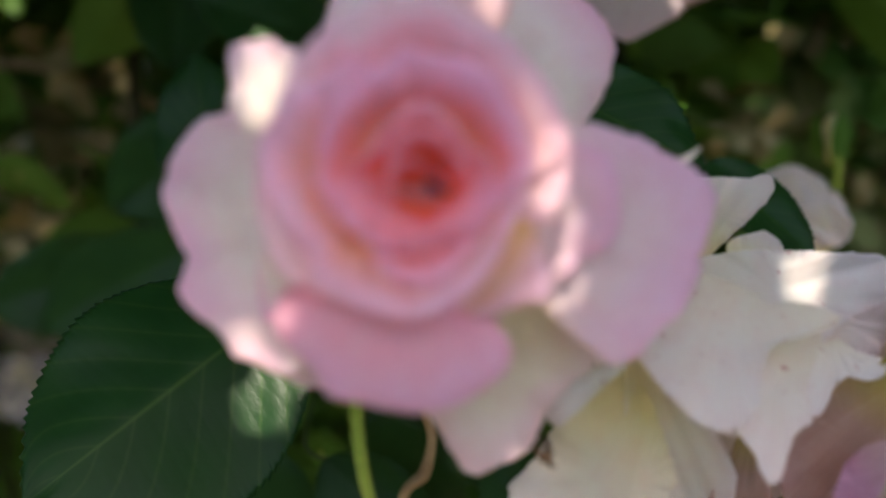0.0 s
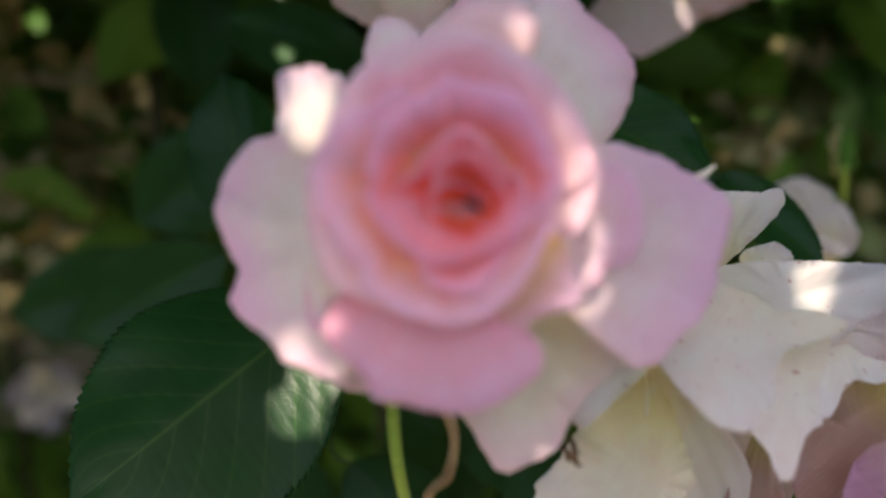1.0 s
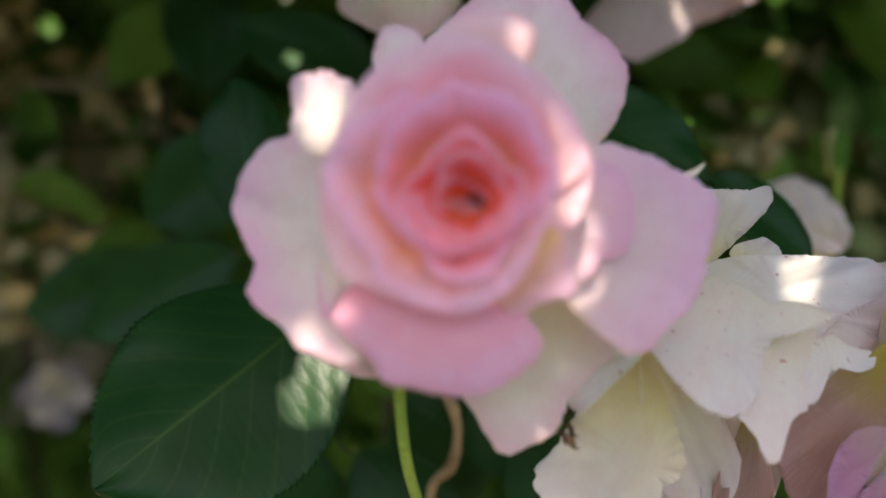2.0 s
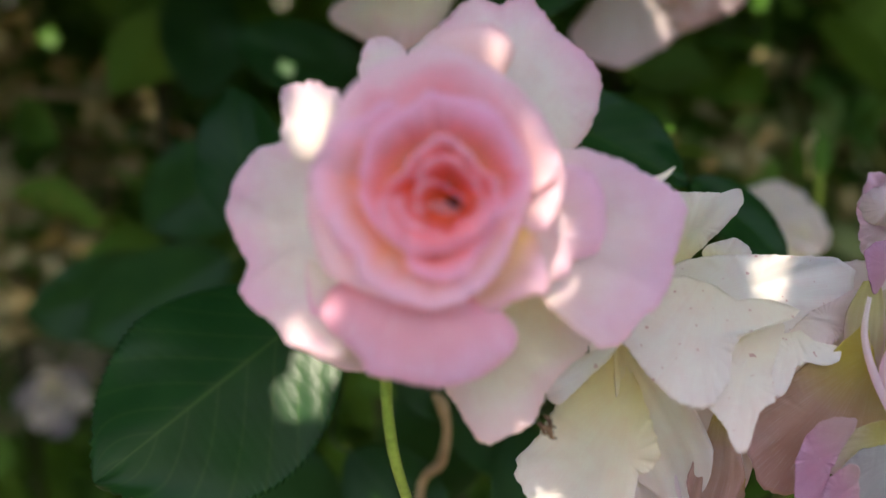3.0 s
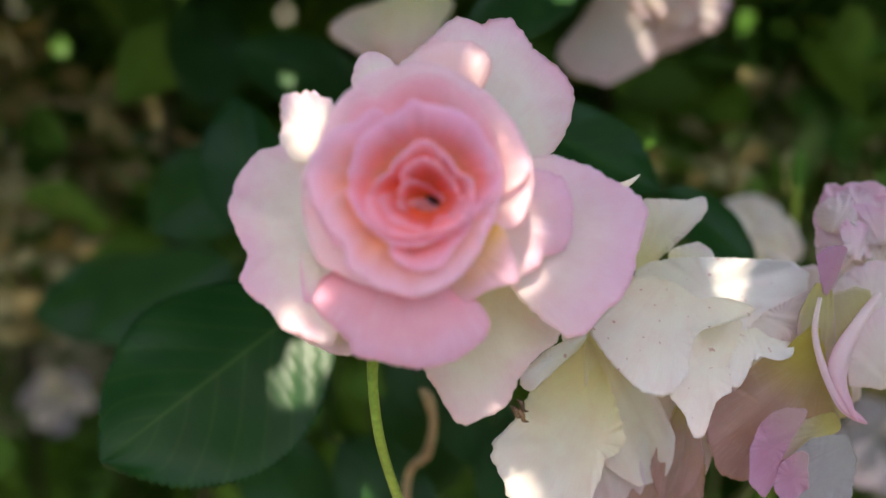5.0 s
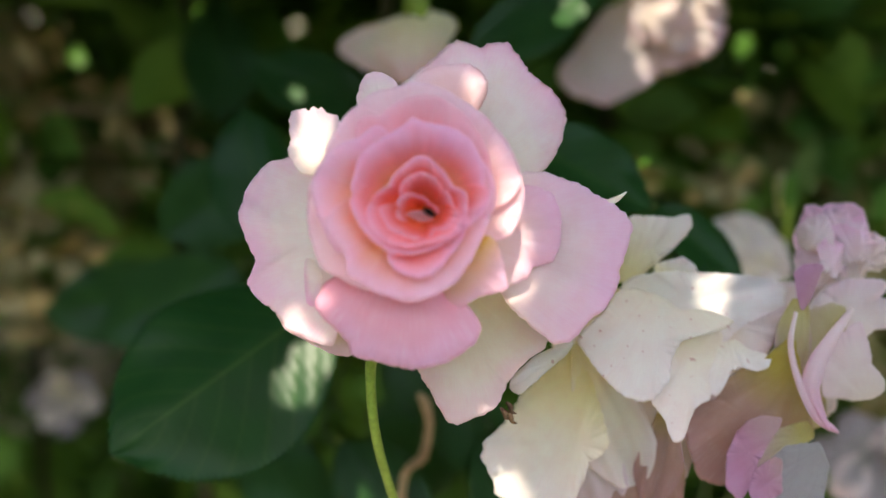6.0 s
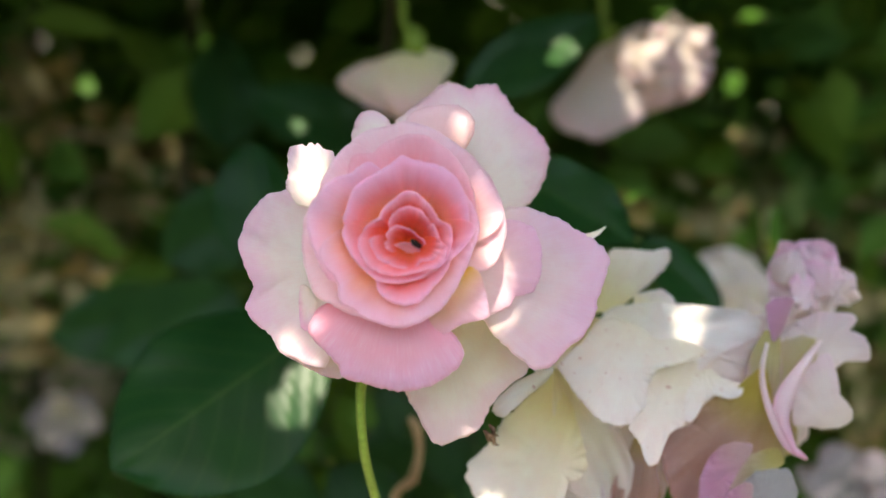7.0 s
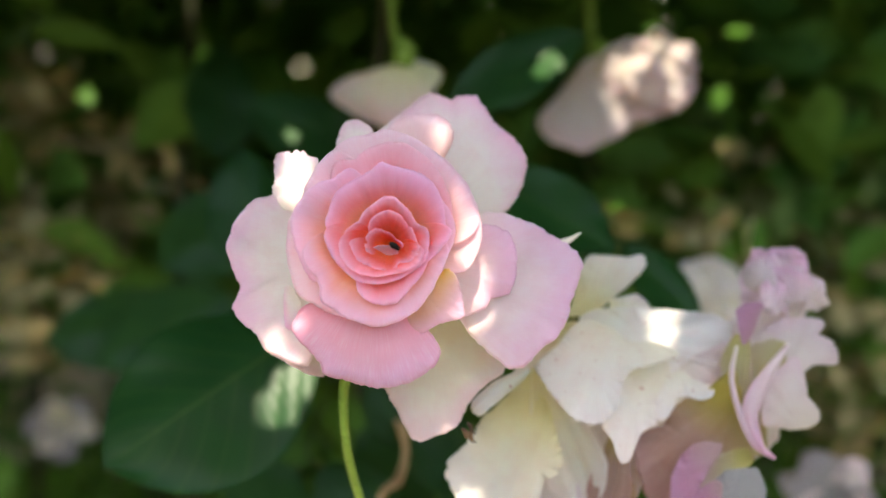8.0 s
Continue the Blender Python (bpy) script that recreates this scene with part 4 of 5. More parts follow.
fan_petal(blush_rose, SHADED_BUTTER, ((-4.0, 20.0, 3.0), (-4.5, 10.0, 3.0), (-5.5, 0.0, 1.5), (-7.0, -9.0, -1.0)), (2.0, 3.5, 4.5, 4.0), (3.0, 8.0, 7.0, 5.0), 0.15, 1.0, 0.4, 1.5, 0.3, 31)
petal(blush_rose, SHADED_BUTTER, (-12.0, -26.1, 9.0), (6.5, 10.0, 10.5, 10.6, 8.4, 6.7, 5.8, 5.5, 5.1, 4.7, 4.7, 5.0, 5.7, 7.1, 10.3, 11.0, 9.4, 8.2, 5.8, 4.7, 4.1, 3.9, 4.0, 4.3, 5.0), (0, 0), 0.5, 14, 0.51, 0, 11, 0)
petal(blush_rose, SHADED_WHITE, (-9.8, -37.6, 11.0), (10.8, 11.3, 12.4, 13.0, 13.6, 14.8, 13.5, 12.5, 12.0, 11.9, 10.8, 10.3, 10.2, 10.4, 10.2, 10.4, 11.0, 12.2, 12.9, 13.6, 14.9, 13.7, 13.1, 12.5, 11.3, 10.6, 10.4, 10.6, 11.3, 11.8, 11.0, 10.7), (0, 0), 0, 45, 0.68, 0, 12, 0)
petal(blush_rose, SHADED_ROSY, (-24.8, -27.3, 14.0), (4.7, 5.4, 6.7, 9.5, 14.8, 13.7, 12.8, 11.5, 10.6, 8.9, 8.0, 7.3, 6.7, 6.4, 6.4, 6.7, 7.0, 7.2, 7.7, 8.6, 10.3, 12.9, 13.7, 15.3, 11.1, 7.4, 5.7, 4.7, 4.2, 4.0, 4.0, 4.2), (0, 0), 0.5, 32, 0.51, 0, 13, 0)
petal(blush_rose, SHADED_ROSY, (-19.7, -36.1, 16.0), (4.7, 4.9, 5.5, 6.7, 8.4, 8.4, 7.0, 6.1, 5.7, 5.8, 5.3, 5.0, 5.0, 5.3, 6.1, 6.6, 6.9, 7.8, 8.1, 6.4, 5.7, 5.4, 5.4, 5.3, 4.8), (0, 0), 0.5, 32, 0.51, 0, 14, 0)

# crumpled petals at the top of the blush rose
tuft_rng = random.Random(41)
for k, (x, y, z) in enumerate(((8.0, 40.0, -12.0), (14.5, 44.5, -16.0), (22.0, 41.0, -14.0), (25.0, 34.0, -15.0), (17.0, 36.0, -10.0), (12.0, 31.0, -9.0), (21.0, 29.0, -12.0))):
    size = tuft_rng.uniform(5.0, 7.5)
    petal(blush_rose, ROSYWHITE if k % 3 else BLUSHWHITE, (x, y, z), [size * tuft_rng.uniform(0.75, 1.2) for _ in range(11)],
          (tuft_rng.uniform(-0.9, 0.9), tuft_rng.uniform(-0.5, 0.5)), tuft_rng.uniform(-2.5, 2.5), 270 + tuft_rng.uniform(-40, 40), 2.2, 0.6, 50 + k, tuft_rng.uniform(0, 2.0))

hanging_rose = bloom("nodding pale pink rose flecked with sunlight", 0.0994, 0.0913, 0.5600)
petal(hanging_rose, BLUSHWHITE, (12.0, 5.1, -10.0), (33.3, 30.5, 35.8, 37.6, 36.2, 32.6, 28.9, 26.8, 25.6, 25.3, 26.0, 26.6, 26.6, 27.6, 29.9, 33.6, 31.8, 31.3, 32.0, 34.1, 38.0, 34.1, 29.3, 26.3, 24.1, 23.1, 22.9, 23.7, 25.6, 28.7, 30.7, 34.5), (0, 0), -4, 131, 2, 0, 1, 0)
petal(hanging_rose, BLUSHWHITE, (-14.3, -9.9, 10.0), (28.5, 28.3, 29.1, 31.3, 30.7, 30.6, 31.8, 30.2, 27.3, 25.7, 23.0, 21.0, 20.0, 19.9, 20.5, 22.1, 25.5, 31.6, 33.4, 32.7, 30.9, 28.4, 27.3, 26.6, 23.9, 22.4, 21.9, 22.3, 23.5, 23.9, 25.4, 28.2), (0, 0), -5, 85, 1, 0, 2, 0)
petal(hanging_rose, BLUSHWHITE, (16.8, 4.8, 12.0), (13.3, 16.3, 22.1, 24.7, 27.0, 23.6, 21.6, 20.7, 20.4, 19.2, 18.8, 19.2, 20.4, 22.4, 19.6, 18.1, 17.4, 17.4, 18.0, 19.6, 22.3, 23.7, 22.3, 21.9, 22.3, 20.5, 19.3, 18.9, 19.3, 20.5, 19.7, 15.5), (0, 0), -3, 140, 2, 0, 3, 0)
petal(hanging_rose, BLUSHWHITE, (0.7, 9.3, 19.0), (11.4, 11.2, 11.5, 12.5, 12.9, 12.9, 13.7, 13.8, 13.5, 13.8, 13.9, 14.5, 12.1, 10.8, 10.3, 10.3, 10.8, 10.9, 11.2, 12.1, 14.0, 14.9, 14.2, 14.2, 13.8, 12.1, 11.2, 11.0), (0.2, 0.2), -2, 104, 2, 0, 4, 0)
petal(hanging_rose, BLUSHWHITE, (19.8, 8.8, 22.0), (9.4, 10.8, 13.5, 14.6, 15.9, 17.0, 15.8, 15.5, 15.1, 15.1, 15.8, 15.3, 12.6, 11.2, 10.6, 10.5, 11.0, 12.1, 13.1, 14.0, 16.0, 18.9, 17.0, 16.2, 16.2, 14.4, 10.2, 8.7), (-0.2, 0.3), -2, 133, 2, 0, 5, 0)
petal(hanging_rose, BLUSHWHITE, (30.9, 5.1, 19.0), (7.4, 6.4, 5.9, 7.4, 14.4, 15.7, 16.7, 16.1, 16.3, 17.0, 12.7, 10.6, 9.5, 9.0, 9.0, 9.4, 9.5, 10.0, 11.1, 13.3, 17.5, 16.1, 15.4, 15.5, 15.4, 13.7, 12.9, 9.3), (-0.5, 0.2), -2, 132, 2, 0, 6, 0)

# frilled rim of the nodding rose
for k, (x, y, z) in enumerate(((4.0, 17.0, 22.0), (17.0, 19.0, 24.0), (28.0, 15.0, 22.0), (33.0, 5.0, 20.0), (27.0, -5.0, 20.0), (16.0, -4.0, 24.0), (7.0, 4.0, 25.0))):
    size = tuft_rng.uniform(8.0, 11.0)
    petal(hanging_rose, BLUSHWHITE, (x, y, z), [size * tuft_rng.uniform(0.75, 1.2) for _ in range(11)],
          (tuft_rng.uniform(-0.7, 0.7), tuft_rng.uniform(-0.3, 0.6)), tuft_rng.uniform(-3, 3), 130 + tuft_rng.uniform(-40, 40), 2.6, 0.6, 70 + k, 0)

cream_rose = bloom("small cream rose hanging behind the leaves", -0.0302, 0.0815, 0.5000)
petal(cream_rose, PALECREAM, (2.8, -1.2, 0.0), (22.3, 29.0, 22.9, 17.0, 14.7, 14.2, 16.2, 22.5, 31.2, 23.5, 18.8, 17.4, 18.8, 17.1, 18.3, 19.7), (0, 0), -4, 72, 0.8, 0, 1, 0)
petal(cream_rose, PALECREAM, (7.0, -3.0, 8.0), (12.8, 16.1, 16.5, 14.3, 14.6, 12.3, 11.5, 12.7, 17.0, 14.8, 14.0, 15.4, 14.1, 11.8, 11.7, 12.2), (0, 0), -3, 84, 0.8, 0, 2, 0)

distant_white_rose = bloom("dim white rose low in the shaded bush", -0.3543, -0.1622, 0.9200)
for k, (x, y, z, wide) in enumerate(((-40.0, -4.0, 6.0, 13.0), (-24.0, 16.0, -4.0, 12.0), (22.0, 14.0, -2.0, 13.0), (30.0, -10.0, 6.0, 12.0), (-4.0, -36.0, 10.0, 15.0), (-26.0, -26.0, 8.0, 11.0))):
    fan_petal(distant_white_rose, CREAM if k % 2 else SHADED_WHITE, ((0.0, 4.0, 0.0), (0.35 * x, 0.35 * y + 4, 5.0), (0.7 * x, 0.75 * y, 5.0), (x, y, z)), (4.0, 0.9 * wide, wide, 0.7 * wide), (4.0, wide, 0.9 * wide, 0.6 * wide), 0.35, 2.0, 2.2, 1.7, 3.0, 60 + k)

pale_rose = bloom("pale cream rose behind the blush rose", 0.1518, -0.0188, 0.5500)
petal(pale_rose, CREAM, (0.6, -6.9, 0.0), (20.8, 18.9, 19.9, 20.0, 21.6, 21.5, 20.7, 17.3, 17.0, 17.3, 18.7, 23.8, 20.7, 21.1, 20.7, 19.2), (0, 0), -4, 269, 1.5, 0, 1, 0)

petal(pale_rose, WHITE, (-6.0, -8.0, 6.0), (17.0, 15.0, 16.5, 14.0, 17.0, 19.0, 16.0, 18.0, 20.0, 17.0, 15.0), (0.2, 0), -3, 250, 2.4, 0, 2, 0)
petal(pale_rose, CREAM, (10.0, -12.0, 9.0), (14.0, 13.0, 15.5, 13.0, 12.0, 15.0, 14.0, 17.0, 16.0, 14.0, 13.0), (-0.3, 0.1), -3, 290, 2.4, 0, 3, 0)

fan_petal(pale_rose, WHITE, ((0.0, -4.0, 6.0), (6.0, -8.0, 9.0), (13.0, -14.0, 10.0), (21.0, -20.0, 8.0)), (4.0, 9.0, 11.0, 7.0), (4.0, 9.0, 10.0, 7.0), 0.35, 2.0, 1.8, 1.6, 2.0, 91)
fan_petal(pale_rose, WHITE, ((0.0, -4.0, 6.0), (-6.0, 0.0, 9.0), (-12.0, 5.0, 10.0), (-19.0, 9.0, 7.0)), (4.0, 8.0, 10.0, 6.0), (4.0, 9.0, 10.0, 7.0), 0.35, 2.0, 1.8, 1.6, 2.0, 92)

lilac_white_rose = bloom("white rose tinged lilac beneath the blush rose", 0.2235, -0.1385, 0.5700)
for k, (x, y, z, wide) in enumerate(((-27.0, 4.0, -2.0, 12.0), (-8.0, 20.0, -4.0, 13.0), (24.0, 12.0, 2.0, 12.0), (28.0, -12.0, 8.0, 11.0), (4.0, -32.0, 8.0, 15.0), (-20.0, -22.0, 6.0, 12.0), (10.0, -4.0, 16.0, 9.0))):
    fan_petal(lilac_white_rose, BLUSHWHITE if k % 3 == 2 else SHADED_WHITE, ((2.0, -4.0, 2.0), (0.35 * x + 1, 0.35 * y - 3, 6.0), (0.7 * x, 0.75 * y - 1, 7.0), (x, y, z)), (4.0, 0.9 * wide, wide, 0.7 * wide), (4.0, wide, 0.9 * wide, 0.6 * wide), 0.35, 2.0, 2.0, 1.7, 2.6, 80 + k)

def within(flower, points):
    """Points of the world in the flower's own frame."""
    back = flower.matrix_world.inverted()
    return [back @ Vector(p) for p in points]


# heart of the open rose: receptacle and stamens, and its stem
bm = bmesh.new()
bmesh.ops.create_uvsphere(bm, u_segments=24, v_segments=12, radius=0.0075)
for v in bm.verts:
    v.co = Vector((v.co.x - 0.001, v.co.y + 0.002, v.co.z * 0.55 + 0.0035)) * (1 + 0.1 * noise.noise(v.co * 300))
part("receptacle", bm, HEART, main_rose)
for k in range(3):
    a = k * 0.6 + 1.0
    x, y = 0.0005 + 0.0028 * math.cos(a), 0.0035 + 0.0022 * math.sin(a)
    part("stamen", tube([(x * 0.6, y, 0.004), (x * 0.9, y, 0.0075), (x * 1.2, y + 0.0004, 0.0098), (x * 1.25, y + 0.0006, 0.0108)], [0.00015, 0.00015, 0.0002, 0.0003], 6),
         STAMEN if k % 3 else BROWN, main_rose)
part("anther", tube([(0.0008, 0.0014, 0.0138), (0.0018, 0.0008, 0.0150), (0.0034, -0.0003, 0.0148)], [0.0004, 0.0009, 0.0005], 8), ANTHER, main_rose, "dark withered anther")
part("stem", tube(within(main_rose, [spot(-0.027, -0.032, 0.316), spot(-0.0325, -0.045, 0.320), spot(-0.0318, -0.07, 0.328), spot(-0.025, -0.11, 0.36), spot(-0.01, -0.2, 0.45), (0.0, 0.50, 0.55), (0.02, 0.52, 0.2), (0.02, 0.52, -0.02)]),
                  [0.0036, 0.0017, 0.0015, 0.0016, 0.0022, 0.0045, 0.006, 0.007], 12), STEM, main_rose, "slender green stem")
part("sepal", tube([(0.0445, -0.001, -0.028), (0.0520, 0.0010, -0.033), (0.0575, 0.0030, -0.035), (0.0608, 0.0052, -0.036)], [0.0010, 0.0014, 0.0009, 0.0002], 8), SUNNY, main_rose, "pale sepal tip")

# stems of the other blooms
for flower, points in (
        (white_rose, [spot(0.058, -0.025, 0.364), spot(0.062, -0.035, 0.395), spot(0.055, -0.12, 0.44), (0.06, 0.50, 0.60), (0.05, 0.54, 0.2), (0.05, 0.54, -0.02)]),
        (blush_rose, [spot(0.112, -0.048, 0.372), spot(0.118, -0.06, 0.40), spot(0.112, -0.13, 0.45), (0.13, 0.50, 0.60), (0.10, 0.56, 0.2), (0.10, 0.56, -0.02)]),
        (hanging_rose, [spot(0.090, 0.105, 0.565), spot(0.088, 0.125, 0.575), spot(0.085, 0.155, 0.575), spot(0.075, 0.20, 0.60), (0.075, 0.68, 1.12), (0.10, 0.98, 0.5), (0.10, 1.0, -0.02)]),
        (cream_rose, [spot(-0.020, 0.097, 0.503), spot(-0.026, 0.115, 0.51), spot(-0.028, 0.145, 0.52), spot(-0.03, 0.185, 0.56), (-0.03, 0.68, 1.12), (-0.02, 0.98, 0.5), (-0.02, 1.0, -0.02)]),
        (distant_white_rose, [spot(-0.350, -0.165, 0.928), spot(-0.350, -0.19, 0.93), (-0.34, 0.82, 0.45), (-0.34, 0.82, -0.02)]),
        (pale_rose, [spot(0.152, -0.03, 0.56), spot(0.155, -0.06, 0.57), (0.17, 0.50, 0.5), (0.17, 0.52, -0.02)]),
        (lilac_white_rose, [spot(0.223, -0.141, 0.569), spot(0.224, -0.18, 0.585), (0.24, 0.48, 0.45), (0.24, 0.50, -0.02)])):
    part("stem", tube(within(flower, points), [0.0030, 0.0022] + [0.0026] * (len(points) - 3) + [0.005], 10), STEM if flower in (hanging_rose, cream_rose) else STALK, flower, "green stem")

# green calyx over the hanging blooms
for flower, x, y, z, r in ((hanging_rose, 0.090, 0.112, 0.562, 0.006), (cream_rose, -0.020, 0.100, 0.502, 0.006)):
    bm = bmesh.new()
    bmesh.ops.create_uvsphere(bm, u_segments=16, v_segments=10, radius=r)
    for v in bm.verts:
        v.co.y *= 1.5
    ob = part("calyx", bm, STEM, flower, "green calyx")
    ob.matrix_local = flower.matrix_world.inverted() @ Matrix.Translation(spot(x, y, z)) @ LAST_VIEW.to_3x3().to_4x4()

# withered scraps at the white rose's edge
for x, y, z in ((0.0078, -0.0565, 0.317), (0.0060, -0.0580, 0.316), (0.0078, -0.0592, 0.316)):
    o = white_rose.matrix_world.inverted() @ spot(x, y, z)
    part("withered_scrap", tube([o, o + Vector((0.0012, -0.0012, 0.0006)), o + Vector((0.0016, -0.0030, 0)), o + Vector((0.0030, -0.0036, -0.0004))], [0.0004, 0.0008, 0.0006, 0.0002], 6), BROWN, white_rose, "withered brown scrap")

# ---- a green bud behind the blush rose ----
bud = tagged(new("rosebud"), "pale green closed rosebud on a thin stalk", "rosebud")
bud.matrix_world = LAST_VIEW @ Matrix.Translation((0.191, 0.0073, -0.60))
bm = bmesh.new()
bmesh.ops.create_uvsphere(bm, u_segments=24, v_segments=16, radius=1.0)
for v in bm.verts:
    tip = max(0.0, v.co.z)
    narrow = (1 - 0.55 * tip ** 1.5) * (1 + 0.06 * math.sin(3 * math.atan2(v.co.y, v.co.x) + 2.5 * v.co.z))
    v.co = Vector((0.0080 * v.co.x * narrow, 0.0125 * v.co.z, -0.0080 * v.co.y * narrow))
part("bud", bm, CREAM, bud, "cream petals still furled")
for k in range(5):
    a = math.tau * k / 5
    rows, uvs = leaf_points(0.024, 0.0042, 6, 0.3, 0.12, 0.2, k, 0.3, 16)
    sepal = sheet(rows, False, uvs, YOUNG_LEAF, bud, "sepal", 0.0003, "pale green sepal")
    sepal.matrix_local = Matrix.Translation((0.0062 * math.sin(a), -0.0115, 0.0062 * math.cos(a))) @ Matrix.Rotation(a, 4, "Y") @ Matrix.Rotation(radians(14), 4, "X")
part("stem", tube(within(bud, [spot(0.191, -0.004, 0.60), spot(0.193, -0.03, 0.605), (0.23, 0.54, 0.5), (0.23, 0.55, -0.02)]), [0.0028, 0.0018, 0.0024, 0.004], 10), STEM, bud, "green stem")

# ---- canes of the bush ----
CANES = [((-0.03, 0.50, -0.02), (-0.04, 0.52, 0.5), (-0.05, 0.50, 0.85), (-0.02, 0.52, 1.25)),
         ((-0.22, 0.62, -0.02), (-0.20, 0.62, 0.5), (-0.20, 0.60, 0.85), (-0.16, 0.60, 1.3)),
         ((0.14, 0.70, -0.02), (0.14, 0.68, 0.5), (0.12, 0.68, 0.86), (0.10, 0.66, 1.3)),
         ((-0.42, 0.75, -0.02), (-0.40, 0.75, 0.5), (-0.36, 0.72, 0.95), (-0.30, 0.70, 1.3))]
for points in CANES:
    tagged(part("cane", tube(points, [0.006, 0.005, 0.004, 0.003], 10), BARK), "thin brown rose cane rising from the soil", "cane", "canes of the rose bush")

# unseen canes and tree, added only as supports for the shading leaves overhead
for side in (-1, 1):
    for x, y, top in ((0.62, 0.80, 1.40), (0.80, 1.10, 1.48), (0.70, 1.40, 1.44)):
        points = [(side * x, y, -0.02), (side * (x + 0.03), y, 0.6), (side * (x - 0.02), y - 0.02, 1.1), (side * (x - 0.18), y - 0.05, top), (side * (x - 0.42), y - 0.10, top + 0.04), (side * (x - 0.62), y - 0.16, top - 0.02)]
        tagged(part("arching_cane", tube(points, [0.009, 0.008, 0.007, 0.006, 0.004, 0.002], 10), BARK), "unseen brown cane added under the shading leaves", "cane", "arching canes")
tree = tagged(new("tree"), "unseen tree added to hold the shading foliage", "tree")
tree.location = (0.4, 3.2, 0.0)
part("trunk", tube([(0, 0, -0.05), (0.03, 0.0, 0.8), (-0.02, -0.05, 1.7), (0.0, -0.1, 2.6)], [0.10, 0.08, 0.07, 0.05], 16), BARK, tree)
for dx, dy in ((-2.2, -0.6), (-1.2, -2.0), (0.9, -2.0), (1.8, -0.5), (-0.3, 1.2)):
    part("limb", tube([(-0.02, -0.05, 1.7), (0.3 * dx, 0.3 * dy, 2.3), (0.65 * dx, 0.65 * dy, 2.6), (dx, dy, 2.75)], [0.05, 0.035, 0.022, 0.008], 10), BARK, tree)

# ---- leaves near the blooms ----
VIEW = LAST_VIEW.to_3x3()
leaf(blade_pose(spot(-0.0540, -0.0312, 0.400), spot(-0.1265, -0.0815, 0.366), VIEW @ Vector((0.10, 0.68, 0.9))), 0.0955, 0.0378, LEAF,
     "large dark green serrated rose leaf with a sunlit corner", 38, -0.1, 0.0, 0.12, 3, 0.45, (-0.043, 0.51, 0.8), 220)


def near_leaf(base, tip, half_width, mat, label, facing=(0, 0.3, 1), seed=1, fold=0.15, full=0.42):
    a, b = spot(*base), spot(*tip)
    # the stalk runs to the nearest point of a cane
    best = min((((Vector(p[i]).lerp(Vector(p[i + 1]), k / 10)) for n, p in enumerate(CANES) if n != 2 or a.x > 0.06 for i in (1, 2) for k in range(11))), key=lambda c: (c - a).length)
    return leaf(blade_pose(a, b, VIEW @ Vector(facing)), (b - a).length, half_width, mat, label, 22, fold, 0.04, 0.2, seed, full, best, 66)


near_leaf((-0.093, -0.012, 0.47), (-0.100, 0.050, 0.48), 0.019, LEAF, "upright bluish green leaf behind the pale guard petal", (-0.2, 0.3, 1), 4)
near_leaf((-0.045, 0.055, 0.56), (-0.112, 0.082, 0.55), 0.019, DARK_LEAF, "dark leaf with a small spot of sun", (0, 0.42, 0.9), 5)
near_leaf((0.005, 0.072, 0.50), (0.072, 0.112, 0.50), 0.017, DARK_LEAF, "dark leaf whose tip catches the sun", (0, 0.36, 0.92), 6)
near_leaf((0.022, 0.030, 0.43), (0.075, 0.000, 0.42), 0.020, LEAF, "dark green leaf behind the open rose", (0.2, 0.5, 0.8), 7)
near_leaf((0.080, 0.000, 0.44), (0.114, -0.032, 0.43), 0.014, LEAF, "bluish green leaf beside the white rose", (0.3, 0.5, 0.8), 8)
near_leaf((-0.034, -0.059, 0.465), (-0.015, -0.093, 0.455), 0.0125, DARK_LEAF, "small dark leaf beside the stem", (0.1, 0.3, 1), 9)
near_leaf((-0.013, -0.077, 0.475), (0.013, -0.119, 0.465), 0.0176, DARK_LEAF, "dark leaf under the white rose", (0.1, 0.5, 1), 10)
near_leaf((-0.058, -0.105, 0.47), (-0.020, -0.150, 0.46), 0.019, DARK_LEAF, "dark leaf in the shade beneath the open rose", (0.1, 0.2, 1), 15)
near_leaf((-0.020, -0.080, 0.50), (-0.028, -0.145, 0.50), 0.024, DARK_LEAF, "dark leaf hanging below the stem", (-0.2, 0.15, 1), 16)
near_leaf((0.010, -0.100, 0.47), (0.030, -0.150, 0.46), 0.020, DARK_LEAF, "dark leaf beneath the white rose", (0.2, 0.2, 1), 17)
near_leaf((-0.105, -0.105, 0.50), (-0.070, -0.160, 0.50), 0.020, DARK_LEAF, "dark leaf under the large serrated leaf", (0.0, 0.2, 1), 18)
near_leaf((-0.130, -0.030, 0.60), (-0.215, -0.070, 0.60), 0.024, DARK_LEAF, "dark drooping leaf deep in the bush", (-0.2, -0.05, 1), 11)
near_leaf((-0.170, -0.045, 0.66), (-0.262, -0.062, 0.64), 0.026, DARK_LEAF, "dark leaf deep in the bush", (0.2, 0.0, 1), 12)
near_leaf((-0.150, 0.060, 0.65), (-0.148, 0.140, 0.66), 0.024, DARK_LEAF, "dark leaf with a bright green edge", (0.5, 0.5, 1), 13)
near_leaf((-0.112, 0.028, 0.60), (-0.175, -0.012, 0.60), 0.026, DARK_LEAF, "broad dark leaf behind the open rose", (0.1, -0.05, 1), 14)

